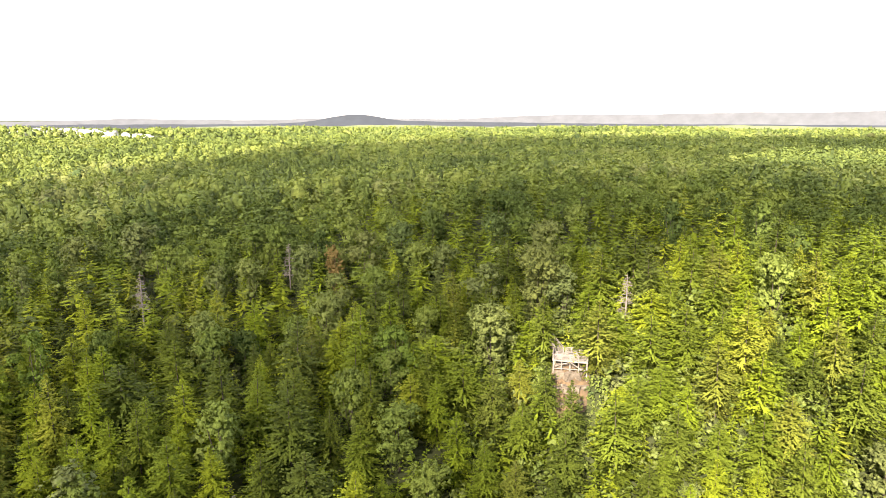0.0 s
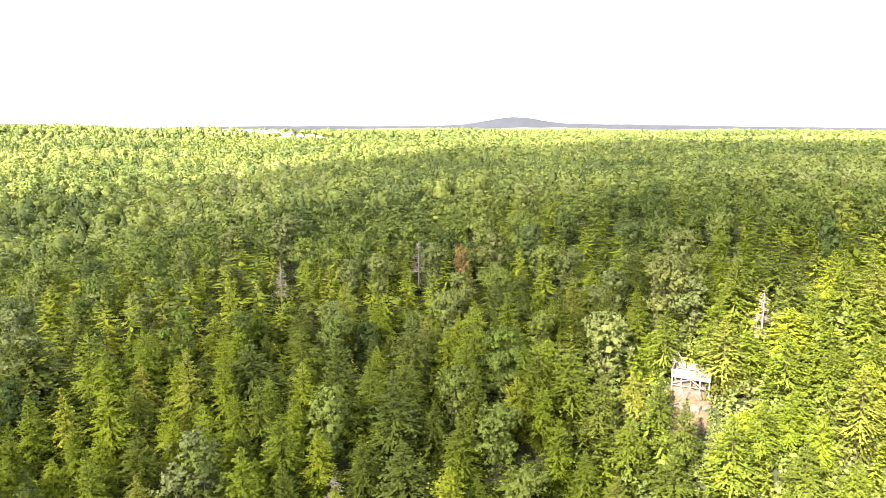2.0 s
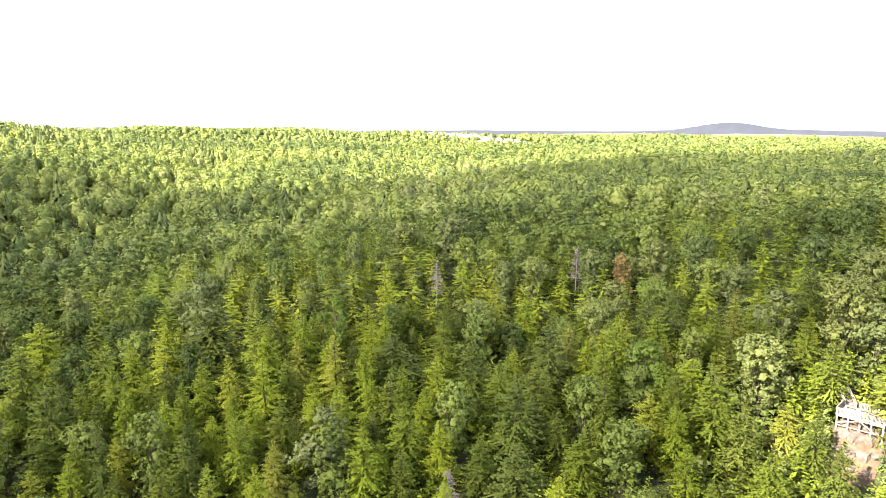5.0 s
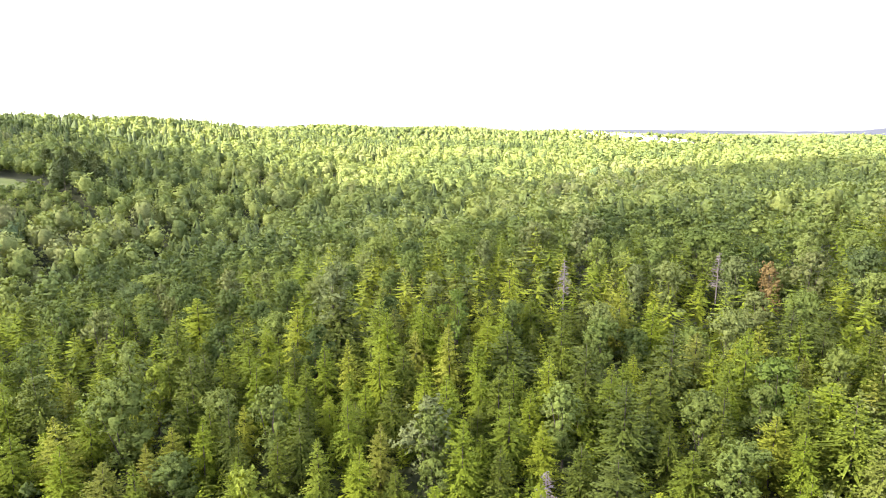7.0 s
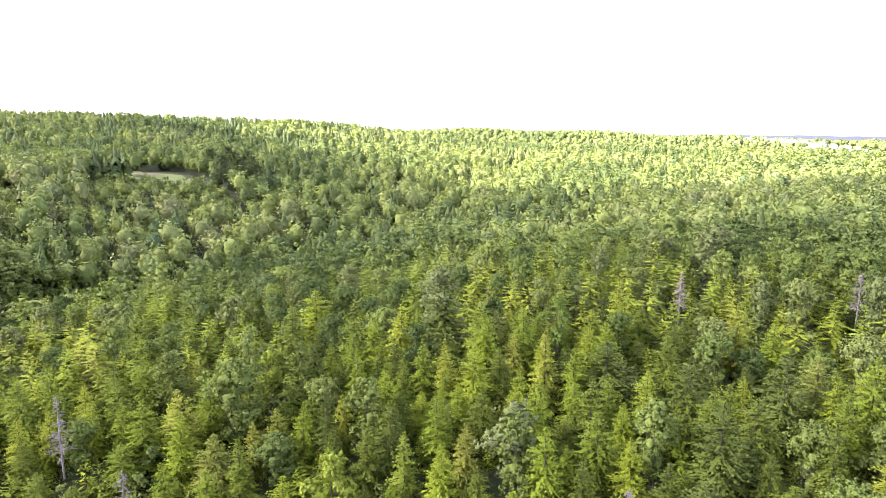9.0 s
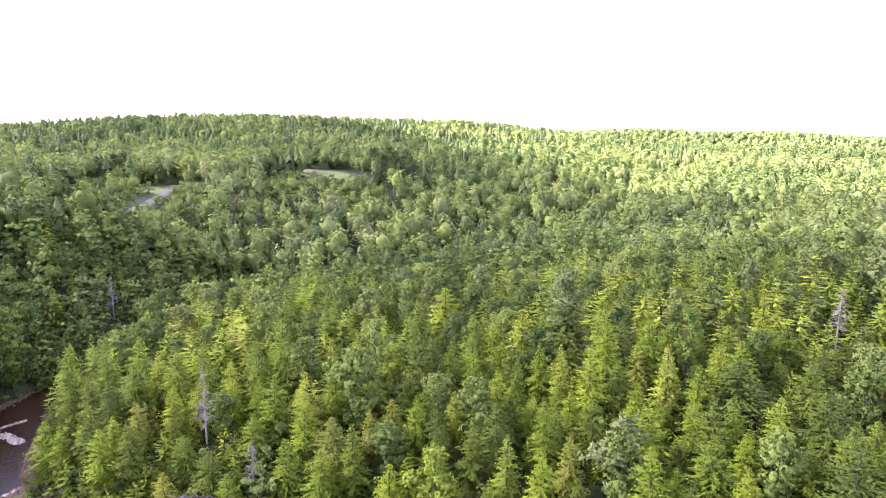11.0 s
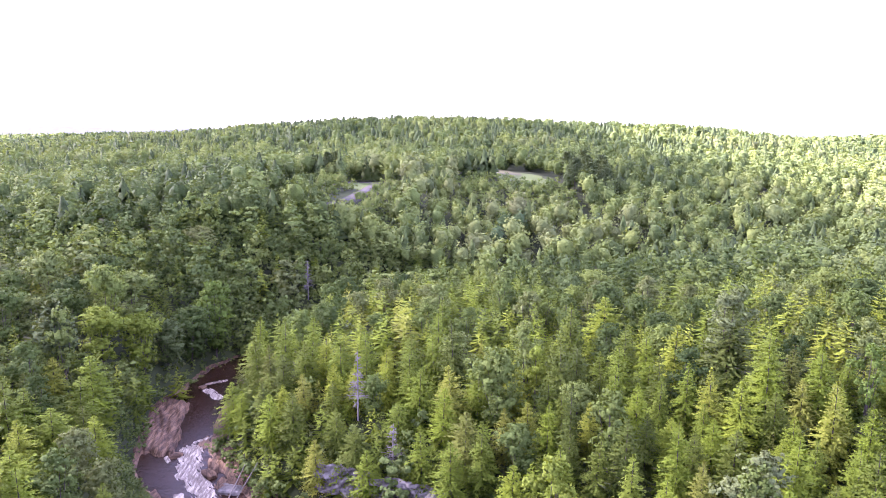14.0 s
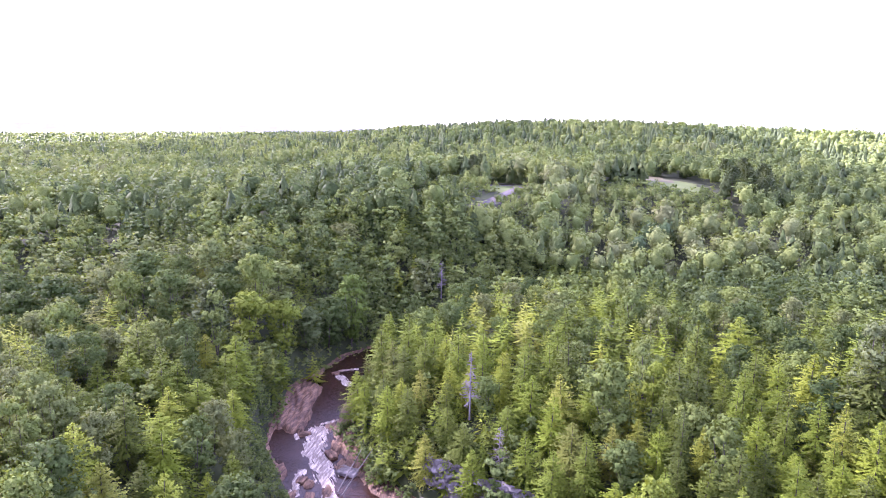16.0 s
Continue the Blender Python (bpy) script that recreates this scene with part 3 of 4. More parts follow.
def candidates(x0, x1, y0, y1, step):
    """Jittered places in view, with their distance from the flight and from the river, shuffled."""
    gx, gy = np.meshgrid(np.arange(x0, x1, step), np.arange(y0, y1, step))
    px = (gx + rng.uniform(-0.5, 0.5, gx.shape) * step).ravel()
    py = (gy + rng.uniform(-0.5, 0.5, gx.shape) * step).ravel()
    a = np.degrees(np.arctan2(-(px - 15), py + 25))
    d = np.hypot(px - 20, py - 20)
    ok = (a > -48) & (a < 146)
    order = rng.permutation(int(ok.sum()))
    px, py, d = px[ok][order], py[ok][order], d[ok][order]
    south = py < np.interp(px, RIV[::-1, 0], RIV[::-1, 1])
    return zip(px.tolist(), py.tolist(), d.tolist(), river_distance(px, py).tolist(), south.tolist(), ground_height(px, py).tolist())


PINES = ((-131, -59, 21, 4.6), (-411, 140, 24, 7), (-420, 150, 25, 7), (-404, 148, 24, 6), (-432, 150, 26, 7), (-428, 162, 25, 7),
         (-414, 160, 24, 6), (-440, 140, 22, 6), (-400, 158, 23, 6), (-398, -24, 19, 6.5), (-408, -20, 20, 6.5), (-396, -33, 18, 6))
trees = []
for px, py, d, rd, south, z in candidates(-300, 170, -190, 300, 2.4):
    if south and py > -60 and -135 < px < -42 and py > 18.5 + 0.52 * px:
        continue
    if not d < 290 or clearing(px, py) or rd < ((11.0 if px > -155 else 7.5) if south else 13.5 if px > -195 else 4.0):
        continue
    sp = rng.random() < spruce_share(px, py)
    h = rng.uniform(12, 19) if sp else rng.uniform(13, 19)
    r = h / 18 * (rng.uniform(3.6, 5.6) if sp else rng.uniform(4.4, 6.8))
    w = 1.5 * r
    if not sp and px < -125 and (south or px < -190):
        h = rng.uniform(16, 22)
        r = h / 18 * rng.uniform(5.6, 7.6)
        w = 1.35 * r
    g = sightline_height(px, py)
    h, r, w = h * g, r * (0.4 + 0.6 * g), w * (0.4 + 0.6 * g)
    if free(px, py, w):
        take(px, py, w)
        trees.append((d, px, py, sp, h, r, z))
trees.sort()
mid = {True: [], False: []}
for d, x, y, sp, h, r, z in trees:
    if count[sp] < (440 if sp else 290) and d > 62:
        plant(sp, x, y, z, h, r)
        count[sp] += 1
    else:
        mid[sp].append((x, y, z, h * (1.0 if sp else max(1.0, r / h * 2.7))))
for rt, ob in SPRUCES + BROADS:
    for o in (*ob.children_recursive, ob):
        bpy.data.objects.remove(o)


def woods(name, spots, templates, mat, label, lo=0.0, hi=1.0):
    """Many trees as one mesh: nobody could count them."""
    spots = np.array(spots)
    pick = rng.integers(0, len(templates), len(spots))
    vs, ts, ns, fs, start = [], [], [], [], 0
    for k, (tv, tf, tn) in enumerate(templates):
        s = spots[pick == k]
        if not len(s):
            continue
        a, sc = rng.uniform(0, 6.28, len(s)), s[:, 3] / 18
        wd = sc * rng.uniform(0.9, 1.35, len(s))
        c, sn = np.cos(a), np.sin(a)
        x = (tv[None, :, 0] * c[:, None] - tv[None, :, 1] * sn[:, None]) * wd[:, None] + s[:, 0:1]
        y = (tv[None, :, 0] * sn[:, None] + tv[None, :, 1] * c[:, None]) * wd[:, None] + s[:, 1:2]
        z = tv[None, :, 2] * sc[:, None] + s[:, 2:3]
        vs.append(np.stack([x, y, z], -1).reshape(-1, 3))
        fs.append((tf[None] + start + (np.arange(len(s)) * len(tv))[:, None, None]).reshape(-1, tf.shape[1]))
        start += len(s) * len(tv)
        patchy = np.array([noise.fractal(Vector((a / 120, b / 120, 0.5)), 0.8, 2.0, 4) for a, b in s[:, :2]])
        ts.append(np.repeat(np.clip(rng.uniform(0.2, 0.72, len(s)) + 0.5 * patchy, 0, 1), len(tv)))
        ns.append(np.stack([tn[None, :, 0] * c[:, None] - tn[None, :, 1] * sn[:, None],
                            tn[None, :, 0] * sn[:, None] + tn[None, :, 1] * c[:, None],
                            np.repeat(tn[None, :, 2], len(s), 0)], -1).reshape(-1, 3))
    ob = new(name, quad_mesh(name, np.concatenate(vs), np.concatenate(fs), mat, np.concatenate(ts), np.concatenate(ns)))
    return tagged(ob, label, "forest", kind="stuff")


# undergrowth: young trees in the gaps, and shrubs down to the rocks
young = {True: [], False: []}
for px, py, d, rd, south, z in candidates(-290, 130, -130, 230, 2.6):
    if south and py > -60 and -135 < px < -42 and py > 18.5 + 0.52 * px:
        continue
    if d < 310 and rd > (11.5 if px > -195 else 4.0) and not clearing(px, py) and free(px, py, 2.4):
        take(px, py, 2.4)
        young[rng.random() < spruce_share(px, py)].append((px, py, z, rng.uniform(5, 10.5)))
woods("young_spruces", young[True], [faced(spruce_sprays(18, 6.0, 12, 6, 2, 0.04, fine=0.5), np.array([0, 0, 7.0]), 0.25) for _ in range(4)], far_needles, "young spruces filling the gaps of the forest")
woods("young_broadleaf_trees", young[False], [crown_sprays(18, 7.0, 0, 9, 170, 0.75, 5, 1, 0.5)[0] for _ in range(4)], far_leaves, "young broadleaf trees and shrubs under the forest")
shrubs = []
for px, py, d, rd, south, z in candidates(-225, 150, -70, 180, 2.1):
    lo = (6.0 if px < -156 else 10.5 if px < -100 else 14.0) if south else 9.5
    if not south and -112 < px < -92 and 11 < py < 38:
        lo = 14.0
    if south and px > -124:
        lo = 13.5 if px < -113 else 14.5
    if not south and -136 < px < -94 and py < 11:
        lo, z = 7.8, max(z, 0.4)
    if lo < rd < (75 if px > 0 and not south else 23) and not clearing(px, py):
        shrubs.append((px, py, z - 0.4, rng.uniform(1.6, 2.8) if south and px > -126 else rng.uniform(2.2, 5.2)))
for px, py, d, rd, south, z in candidates(17, 37, 115, 143, 1.3):
    side = (px - 26.5) ** 2 / 3.6 ** 2 + (py - 130.5) ** 2 / 6.0 ** 2
    if side > 1 and (py < 134.2 or abs(px - 27) > 4.8) and (clearing(px, py) or side < 4):
        shrubs.append((px, py, z - 0.3, rng.uniform(1.2, 2.6)))
for px, py, d, rd, south, z in candidates(-142, -86, -75, 0, 1.5):
    if south and (11.5 if px < -113 else 13.5) < rd < 34:
        shrubs.append((px, py, z - 0.4, rng.uniform(1.5, 3.2)))
for px, py, d, rd, south, z in candidates(-300, -205, -75, 45, 3.4):
    if rd > 5 and not clearing(px, py):
        shrubs.append((px, py, z - 0.5, rng.uniform(4, 8)))
for px, py, d, rd, south, z in candidates(-425, -285, -50, 135, 4.2):
    if d > 285 and sightline_height(px, py) < 1 and not clearing(px, py):
        shrubs.append((px, py, z - 0.5, rng.uniform(4, 8)))
woods("shrubs", shrubs, [crown_sprays(18, 9.0, -1, 6, 60, 1.35, 5, 1, 0.5)[0] for _ in range(4)], far_leaves, "dark green shrubs on the steep river banks")
woods("spruce_woods", mid[True], [faced(spruce_sprays(18, 4.6, 19, 6, 4, fine=0.6), np.array([0, 0, 7.0]), 0.25) for _ in range(4)], far_needles, "green spruces in the mixed forest")
woods("broadleaf_woods", mid[False], [crown_sprays(18, 6.2, 2, 17, 640, 0.44, 5, 1)[0] for _ in range(5)], far_leaves, "green broadleaf forest on the slopes")

far = {True: [], False: []}
hill = {True: [], False: []}
edge = {True: [], False: []}
for ring, (r0, r1, step, store) in enumerate(((290, 640, 8.3, far), (640, 1080, 9.6, hill), (1080, 1900, 16.5, edge))):
    gx, gy = np.meshgrid(np.arange(20 - r1, 20 + r1, step), np.arange(20 - r1, 20 + r1, step))
    gx, gy = (gx + rng.uniform(-0.5, 0.5, gx.shape) * step).ravel(), (gy + rng.uniform(-0.5, 0.5, gy.shape) * step).ravel()
    d, a = np.hypot(gx - 20, gy - 20), np.degrees(np.arctan2(-(gx - 15), gy + 25))
    ok = (d > r0) & (d <= r1) & (a > -52) & (a < 150)
    for x, y in zip(gx[ok].tolist(), gy[ok].tolist()):
        town = ring == 2 and ((x + 650) * 0.9 - (y - 1240) * 0.43) ** 2 / 230 ** 2 + ((x + 650) * 0.43 + (y - 1240) * 0.9) ** 2 / 75 ** 2 < 1
        if any((x - p[0]) ** 2 + (y - p[1]) ** 2 < 30 for p in PINES):
            continue
        if not clearing(x, y) and not (town and rng.random() < 0.5):
            sp = rng.random() < spruce_share(x, y) * (0.5 if ring == 2 else 1.0)
            k = 0.7 if town else 1.15 if ring == 2 else 1.2
            k *= sightline_height(x, y)
            store[sp].append((x, y, 0.0, k * (rng.uniform(11, 18.5) if sp else 10 + 10 * rng.beta(1.6, 1.8))))
for store in (far, hill, edge):
    for sp in store:
        a = np.array(store[sp])
        a[:, 2] = ground_height(a[:, 0], a[:, 1])
        store[sp] = a
woods("far_spruce_woods", far[True], [cone_crown(18, 4.3, 9, 9) for _ in range(6)], dark_needles, "distant spruces standing among the broadleaf forest")
woods("far_broadleaf_woods", far[False], [dome_crown(18, 5.3, 15, 8, 4, 140, 0.6) for _ in range(8)], crown_leaves, "distant broadleaf forest on the plateau")
woods("hill_spruce_woods", hill[True], [cone_crown(18, 4.4, 7, 6) for _ in range(5)], dark_needles, "spruces on the wooded hill")
woods("hill_broadleaf_woods", hill[False], [dome_crown(18, 5.8, 11, 6, 3, 50, 0.85) for _ in range(6)], crown_leaves, "broadleaf forest on the wooded hill")
woods("horizon_spruce_woods", edge[True], [cone_crown(18, 5.5, 6, 4) for _ in range(4)], dark_needles, "far dark conifer woods below the horizon")
woods("horizon_broadleaf_woods", edge[False], [dome_crown(17, 8.0, 7, 6, 3, 12, 1.5) for _ in range(4)], crown_leaves, "far pale green woods below the horizon")

# ---- distant ridges ----
def ridge(name, a0, a1, dist, base, top, colour, strength, label, seed):
    """A far ridge that closes the view, haze put into its colour and faint glow; angles to the left of north."""
    m, n, l, bs = material(name + "_painted_haze", 1.0)
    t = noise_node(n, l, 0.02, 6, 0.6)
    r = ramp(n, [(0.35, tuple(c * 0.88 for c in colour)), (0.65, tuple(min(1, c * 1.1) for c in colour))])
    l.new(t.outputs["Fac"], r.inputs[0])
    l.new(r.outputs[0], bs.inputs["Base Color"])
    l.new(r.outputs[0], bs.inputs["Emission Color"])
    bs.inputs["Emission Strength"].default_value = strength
    az = np.radians(np.linspace(a0, a1, 260))
    h = top(np.degrees(az)) + 2.5 * np.array([noise.fractal(Vector((a * 22, seed, 0)), 0.8, 2.1, 6) for a in az])
    v, rows = [], 5
    for k in range(rows):
        f = k / (rows - 1)
        d = dist + 120 * f
        v.append(np.stack([-np.sin(az) * d, np.cos(az) * d, base + (h - base) * f], -1))
    v = np.concatenate(v)
    i = (np.arange(rows - 1)[:, None] * 260 + np.arange(259)[None]).ravel()
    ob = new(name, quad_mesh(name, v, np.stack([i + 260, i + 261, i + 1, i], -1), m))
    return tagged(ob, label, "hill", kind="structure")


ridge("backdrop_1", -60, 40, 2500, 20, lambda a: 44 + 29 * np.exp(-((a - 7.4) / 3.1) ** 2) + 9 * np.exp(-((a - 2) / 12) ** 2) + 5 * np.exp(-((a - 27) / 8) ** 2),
      (0.02, 0.025, 0.033), 0.3, "wooded hill on the horizon, blue-grey with painted haze", 1.0)
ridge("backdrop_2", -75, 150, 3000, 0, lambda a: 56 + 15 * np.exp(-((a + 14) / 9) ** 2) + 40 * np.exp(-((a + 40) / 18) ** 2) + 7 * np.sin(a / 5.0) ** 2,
      (0.05, 0.055, 0.063), 0.5, "pale ridge on the horizon with painted haze", 5.0)
ridge("backdrop_3", -75, 150, 1960, 10, lambda a: 48 + 3 * np.sin(a / 3.1) * np.cos(a / 7.3), (0.08, 0.1, 0.05), 0.12, "green wooded country below the horizon, pale with painted haze", 9.0)

# ---- the river in its gorge ----
rock = plain_material("river_rock", [(0.32, (0.035, 0.021, 0.014)), (0.48, (0.095, 0.056, 0.034)), (0.68, (0.22, 0.14, 0.082))], 0.5, 0.75, 0.7, 2.5)
rn, rl = rock.node_tree.nodes, rock.node_tree.links
crack, ctc, cmap = rn.new("ShaderNodeTexVoronoi"), rn.new("ShaderNodeTexCoord"), rn.new("ShaderNodeMapping")
crack.feature = "DISTANCE_TO_EDGE"
crack.inputs["Scale"].default_value = 0.5
cmap.inputs["Rotation"].default_value, cmap.inputs["Scale"].default_value = (0, 0, -0.3), (0.35, 2.2, 1.0)
rl.new(ctc.outputs["Object"], cmap.inputs["Vector"])
rl.new(cmap.outputs[0], crack.inputs["Vector"])
cr = ramp(rn, [(0.0, (0.3, 0.27, 0.25)), (0.07, (1.0, 1.0, 1.0))])
rl.new(crack.outputs["Distance"], cr.inputs[0])
base = rn["Principled BSDF"].inputs["Base Color"]
for nd in [k for k in rn if k.type == "TEX_NOISE"]:
    rl.new(cmap.outputs[0], nd.inputs["Vector"])
rl.new(mix(rn, rl, base.links[0].from_socket, cr.outputs[0], 1.0, "MULTIPLY"), base)
grey_rock = plain_material("cliff_rock", [(0.3, (0.05, 0.044, 0.04)), (0.5, (0.12, 0.108, 0.1)), (0.72, (0.23, 0.21, 0.195))], 0.5, 0.85, 0.8, 2.0)
foam = plain_material("foam", [(0.34, (0.09, 0.066, 0.05)), (0.5, (0.2, 0.165, 0.13)), (0.66, (0.5, 0.45, 0.37))], 0.9, 0.6, 0.8, 3.0)
fn_, fl_ = foam.node_tree.nodes, foam.node_tree.links
flow, ftc = fn_.new("ShaderNodeMapping"), fn_.new("ShaderNodeTexCoord")
flow.inputs["Rotation"].default_value, flow.inputs["Scale"].default_value = (0, 0, -0.55), (0.45, 2.0, 1.0)
fl_.new(ftc.outputs["Object"], flow.inputs["Vector"])
for nd in [k for k in fn_ if k.type == "TEX_NOISE"]:
    fl_.new(flow.outputs[0], nd.inputs["Vector"])
water, n_, l_, b_ = material("tea_brown_water", 0.2)
b_.inputs["Base Color"].default_value = (0.024, 0.012, 0.007, 1)
b_.inputs["IOR"].default_value = 1.33
b_.inputs["Specular IOR Level"].default_value = 0.28
t_ = noise_node(n_, l_, 1.1, 5, 0.6)
t_.inputs["Distortion"].default_value = 0.6
bp_ = n_.new("ShaderNodeBump")
bp_.inputs["Strength"].default_value, bp_.inputs["Distance"].default_value = 0.55, 0.25
l_.new(t_.outputs["Fac"], bp_.inputs["Height"])
l_.new(bp_.outputs[0], b_.inputs["Normal"])

# along the river, from below the deck up to the bend
reach = [Vector((x, y)) for x, y in ((5, 88), (-40, 71), (-70, 44), (-83, 18), (-97, -6), (-121, -25), (-150, -31), (-180, -27), (-212, -8))]


def along(count):
    """Points and left-hand directions at even steps along the smoothed river."""
    p = np.array([tuple(v) for v in reach])
    s = np.concatenate([[0], np.cumsum(np.hypot(*np.diff(p, axis=0).T))])
    u = np.linspace(0, s[-1], count)
    q = np.stack([np.interp(u, s, p[:, 0]), np.interp(u, s, p[:, 1])], -1)
    for _ in range(int(count / 14)):
        q[1:-1] = (q[:-2] + q[1:-1] * 2 + q[2:]) / 4
    t = unit(np.gradient(q, axis=0))
    return u, q, np.stack([-t[:, 1], t[:, 0]], -1)


def water_level(x):
    return np.interp(-x, [0, 95, 112, 120, 126, 135, 165, 190], [-1.6, -1.0, -0.7, 0.3, 0.85, 1.1, 1.7, 2.0])


def fbm(x, y, s, o=0.0):
    return np.array([noise.fractal(Vector((a / s + o, b / s - o, o)), 0.9, 2.1, 5) for a, b in zip(x.ravel(), y.ravel())]).reshape(x.shape)


def strip(name, n, lateral, zfun, mat):
    u, q, left = along(n)
    x = q[:, None, 0] + left[:, None, 0] * lateral[None]
    y = q[:, None, 1] + left[:, None, 1] * lateral[None]
    z = zfun(x, y, lateral[None] + 0 * x)
    m = len(lateral)
    i = (np.arange(n - 1)[:, None] * m + np.arange(m - 1)[None]).ravel()
    me = quad_mesh(name, np.stack([x, y, z], -1).reshape(-1, 3), np.stack([i, i + 1, i + m + 1, i + m], -1), mat)
    me.shade_smooth()
    return new(name, me)


ISLES = ((-105, -26.5, 5.0, 2.6, 0.5, 0.8), (-95, -26, 6.0, 4.5, 0.3, 1.0), (-101.5, -16.2, 2.0, 1.6, 0.2, 0.75), (-99.5, -11, 3.4, 2.0, 0.5, 0.5),
         (-111, -10.5, 4.5, 2.2, 0.7, 1.0), (-119, -15.5, 4.0, 2.0, 0.6, 0.9), (-131, -21.5, 5.0, 2.6, 0.1, 0.12), (-96, -18.5, 3.0, 1.4, 0.2, 0.4), (-89, -14, 4.0, 3.0, 0.3, 0.6))


def rise(a, w):
    return np.clip(a / w + 0.5, 0, 1)


def bed_height(x, y, v):
    """A thick layered slab on the south bank that ends in a step, rock islets below the fall, ledges along the north bank."""
    s, t = x * 0.95 + y * 0.3, y * 0.95 - x * 0.3
    big, small = fbm(s * 0.55, t * 1.2, 7.5), fbm(s * 0.3, t * 1.9, 2.2, 4.0)
    h = np.interp(v, [-14, -10, -7.5, -6, -2, 4, 9, 12, 20], [1.4, 0.9, 0.4, -0.5, -0.8, -0.7, -0.4, 0.6, 1.6]) + 0.5 * big + 0.2 * small
    slab = rise(-124.6 - x + 2.2 * big + 1.2 * small, 0.5) * rise(x + 157 + 3 * big, 4.0) * rise(v - 1.4 - 0.05 * (-124 - x) + 1.4 * small + 1.2 * big, 0.8)
    h = h * (1 - slab) + (0.85 + 0.06 * v + 0.5 * big + 0.75 * small) * slab
    for cx, cy, rx, ry, a, top in ISLES:
        u, w = (x - cx) * math.cos(a) + (y - cy) * math.sin(a), (y - cy) * math.cos(a) - (x - cx) * math.sin(a)
        q = (u / rx) ** 2 + (w / ry) ** 2 + 0.9 * small
        h = np.maximum(h, np.clip(2.6 * (1 - q), -1, 1) * (top + 0.25) - 0.25 + 0.25 * small)
    step = np.floor(h / 0.3) * 0.3
    return water_level(x) + step + 0.18 * (h - step) + 0.05 * small


bed = strip("river_bed", 430, np.linspace(-17, 21, 96), bed_height, rock)
tagged(bed, "terraced reddish-brown rock slabs along the river", "rock", kind="structure")
surface = strip("river_water", 220, np.linspace(-16, 18, 20), lambda x, y, v: water_level(x) + 0 * v, water)
tagged(surface, "shallow tea-brown river water between rock slabs", "water", kind="structure")


RAPIDS = (([(-127, -24.2), (-122, -22.6), (-116, -21), (-111, -16.5), (-105, -13.4)], 4.0), ([(-107, -20.5), (-100, -19.3), (-92, -17)], 1.8),
          ([(-105, -13), (-97, -9), (-90, 0), (-84, 14)], 2.6), ([(-166, -32), (-160, -26.5)], 2.2), ([(-171, -33.5), (-174, -28.5)], 1.2),
          ([(-121.5, -28), (-123.5, -29.4)], 0.9), ([(-135, -20), (-131, -24.5)], 0.9))


def foam_height(x, y, v):
    """White water lies on the stream along the fall and the rapids, in streaks."""
    k = np.zeros(x.shape)
    for line, w in RAPIDS:
        for a, b in zip(line[:-1], line[1:]):
            ab = np.subtract(b, a)
            t = np.clip(((x - a[0]) * ab[0] + (y - a[1]) * ab[1]) / (ab @ ab), 0, 1)
            d = np.hypot(a[0] + t * ab[0] - x, a[1] + t * ab[1] - y)
            k = np.maximum(k, 1 - (d / w) ** 2)
    s, t = x * 0.8 + y * 0.6, y * 0.8 - x * 0.6
    w = fbm(s * 0.4 + 30, 2.6 * t, 1.5, 9.0)
    return water_level(x) - 0.2 + 0.36 * k + 0.22 * w


white = strip("white_water", 560, np.linspace(-11, 11, 96), foam_height, foam)
tagged(white, "white foaming rapids over the rock drop", "water", kind="structure")


def boulder(name, x, y, z, sx, sy, sz, mat, label, seed, turn=0.0):
    bm = bmesh.new()
    bmesh.ops.create_icosphere(bm, subdivisions=3, radius=1.0)
    for v in bm.verts:
        k = 1 + 0.5 * noise.fractal(v.co * 1.1 + Vector((seed, 0, 0)), 1.0, 2.0, 3) + 0.22 * noise.noise(v.co * 3.3 + Vector((0, seed, 0)))
        c = v.co * k
        c = Vector([math.copysign(abs(a) ** 0.5, a) for a in c])
        v.co = Vector((c.x * sx, c.y * sy, c.z * sz))
    me = bpy.data.meshes.new(name)
    bm.to_mesh(me)
    bm.free()
    me.materials.append(mat)
    ob = new(name, me)
    ob.matrix_world = pose(x, y, z, 4 * math.sin(seed), 5 * math.cos(seed * 2), turn)
    return tagged(ob, label, "rock", "boulders in the river")


for k, (x, y, z, sx, sy, sz) in enumerate(((-103, -19, -0.9, 1.7, 1.3, 0.6), (-116, -16, -0.2, 2.3, 1.5, 0.8), (-109, -9, -0.5, 2.8, 2.0, 0.9),
                                           (-124, -27, 0.7, 1.6, 1.1, 0.7), (-158, -41, 2.0, 2.2, 1.7, 1.2), (-163, -43, 2.2, 1.7, 1.4, 1.1),
                                           (-122, -42, 1.5, 1.9, 1.5, 1.3), (-126, -43, 1.7, 1.5, 1.3, 1.1), (-119, -41, 1.2, 1.6, 1.2, 0.9),
                                           (-168, -34, 1.7, 1.3, 1.0, 0.7), (-96, -14, -1.0, 2.2, 1.3, 0.5), (-172, -22, 1.9, 1.8, 1.2, 0.8))):
    boulder("boulder", x, y, z, sx, sy, sz, rock if k != 2 else grey_rock,
            "rounded brown boulder lying in the river" if k != 2 else "pale grey block at the foot of the bank", 3.1 * k + 1, 37 * k)

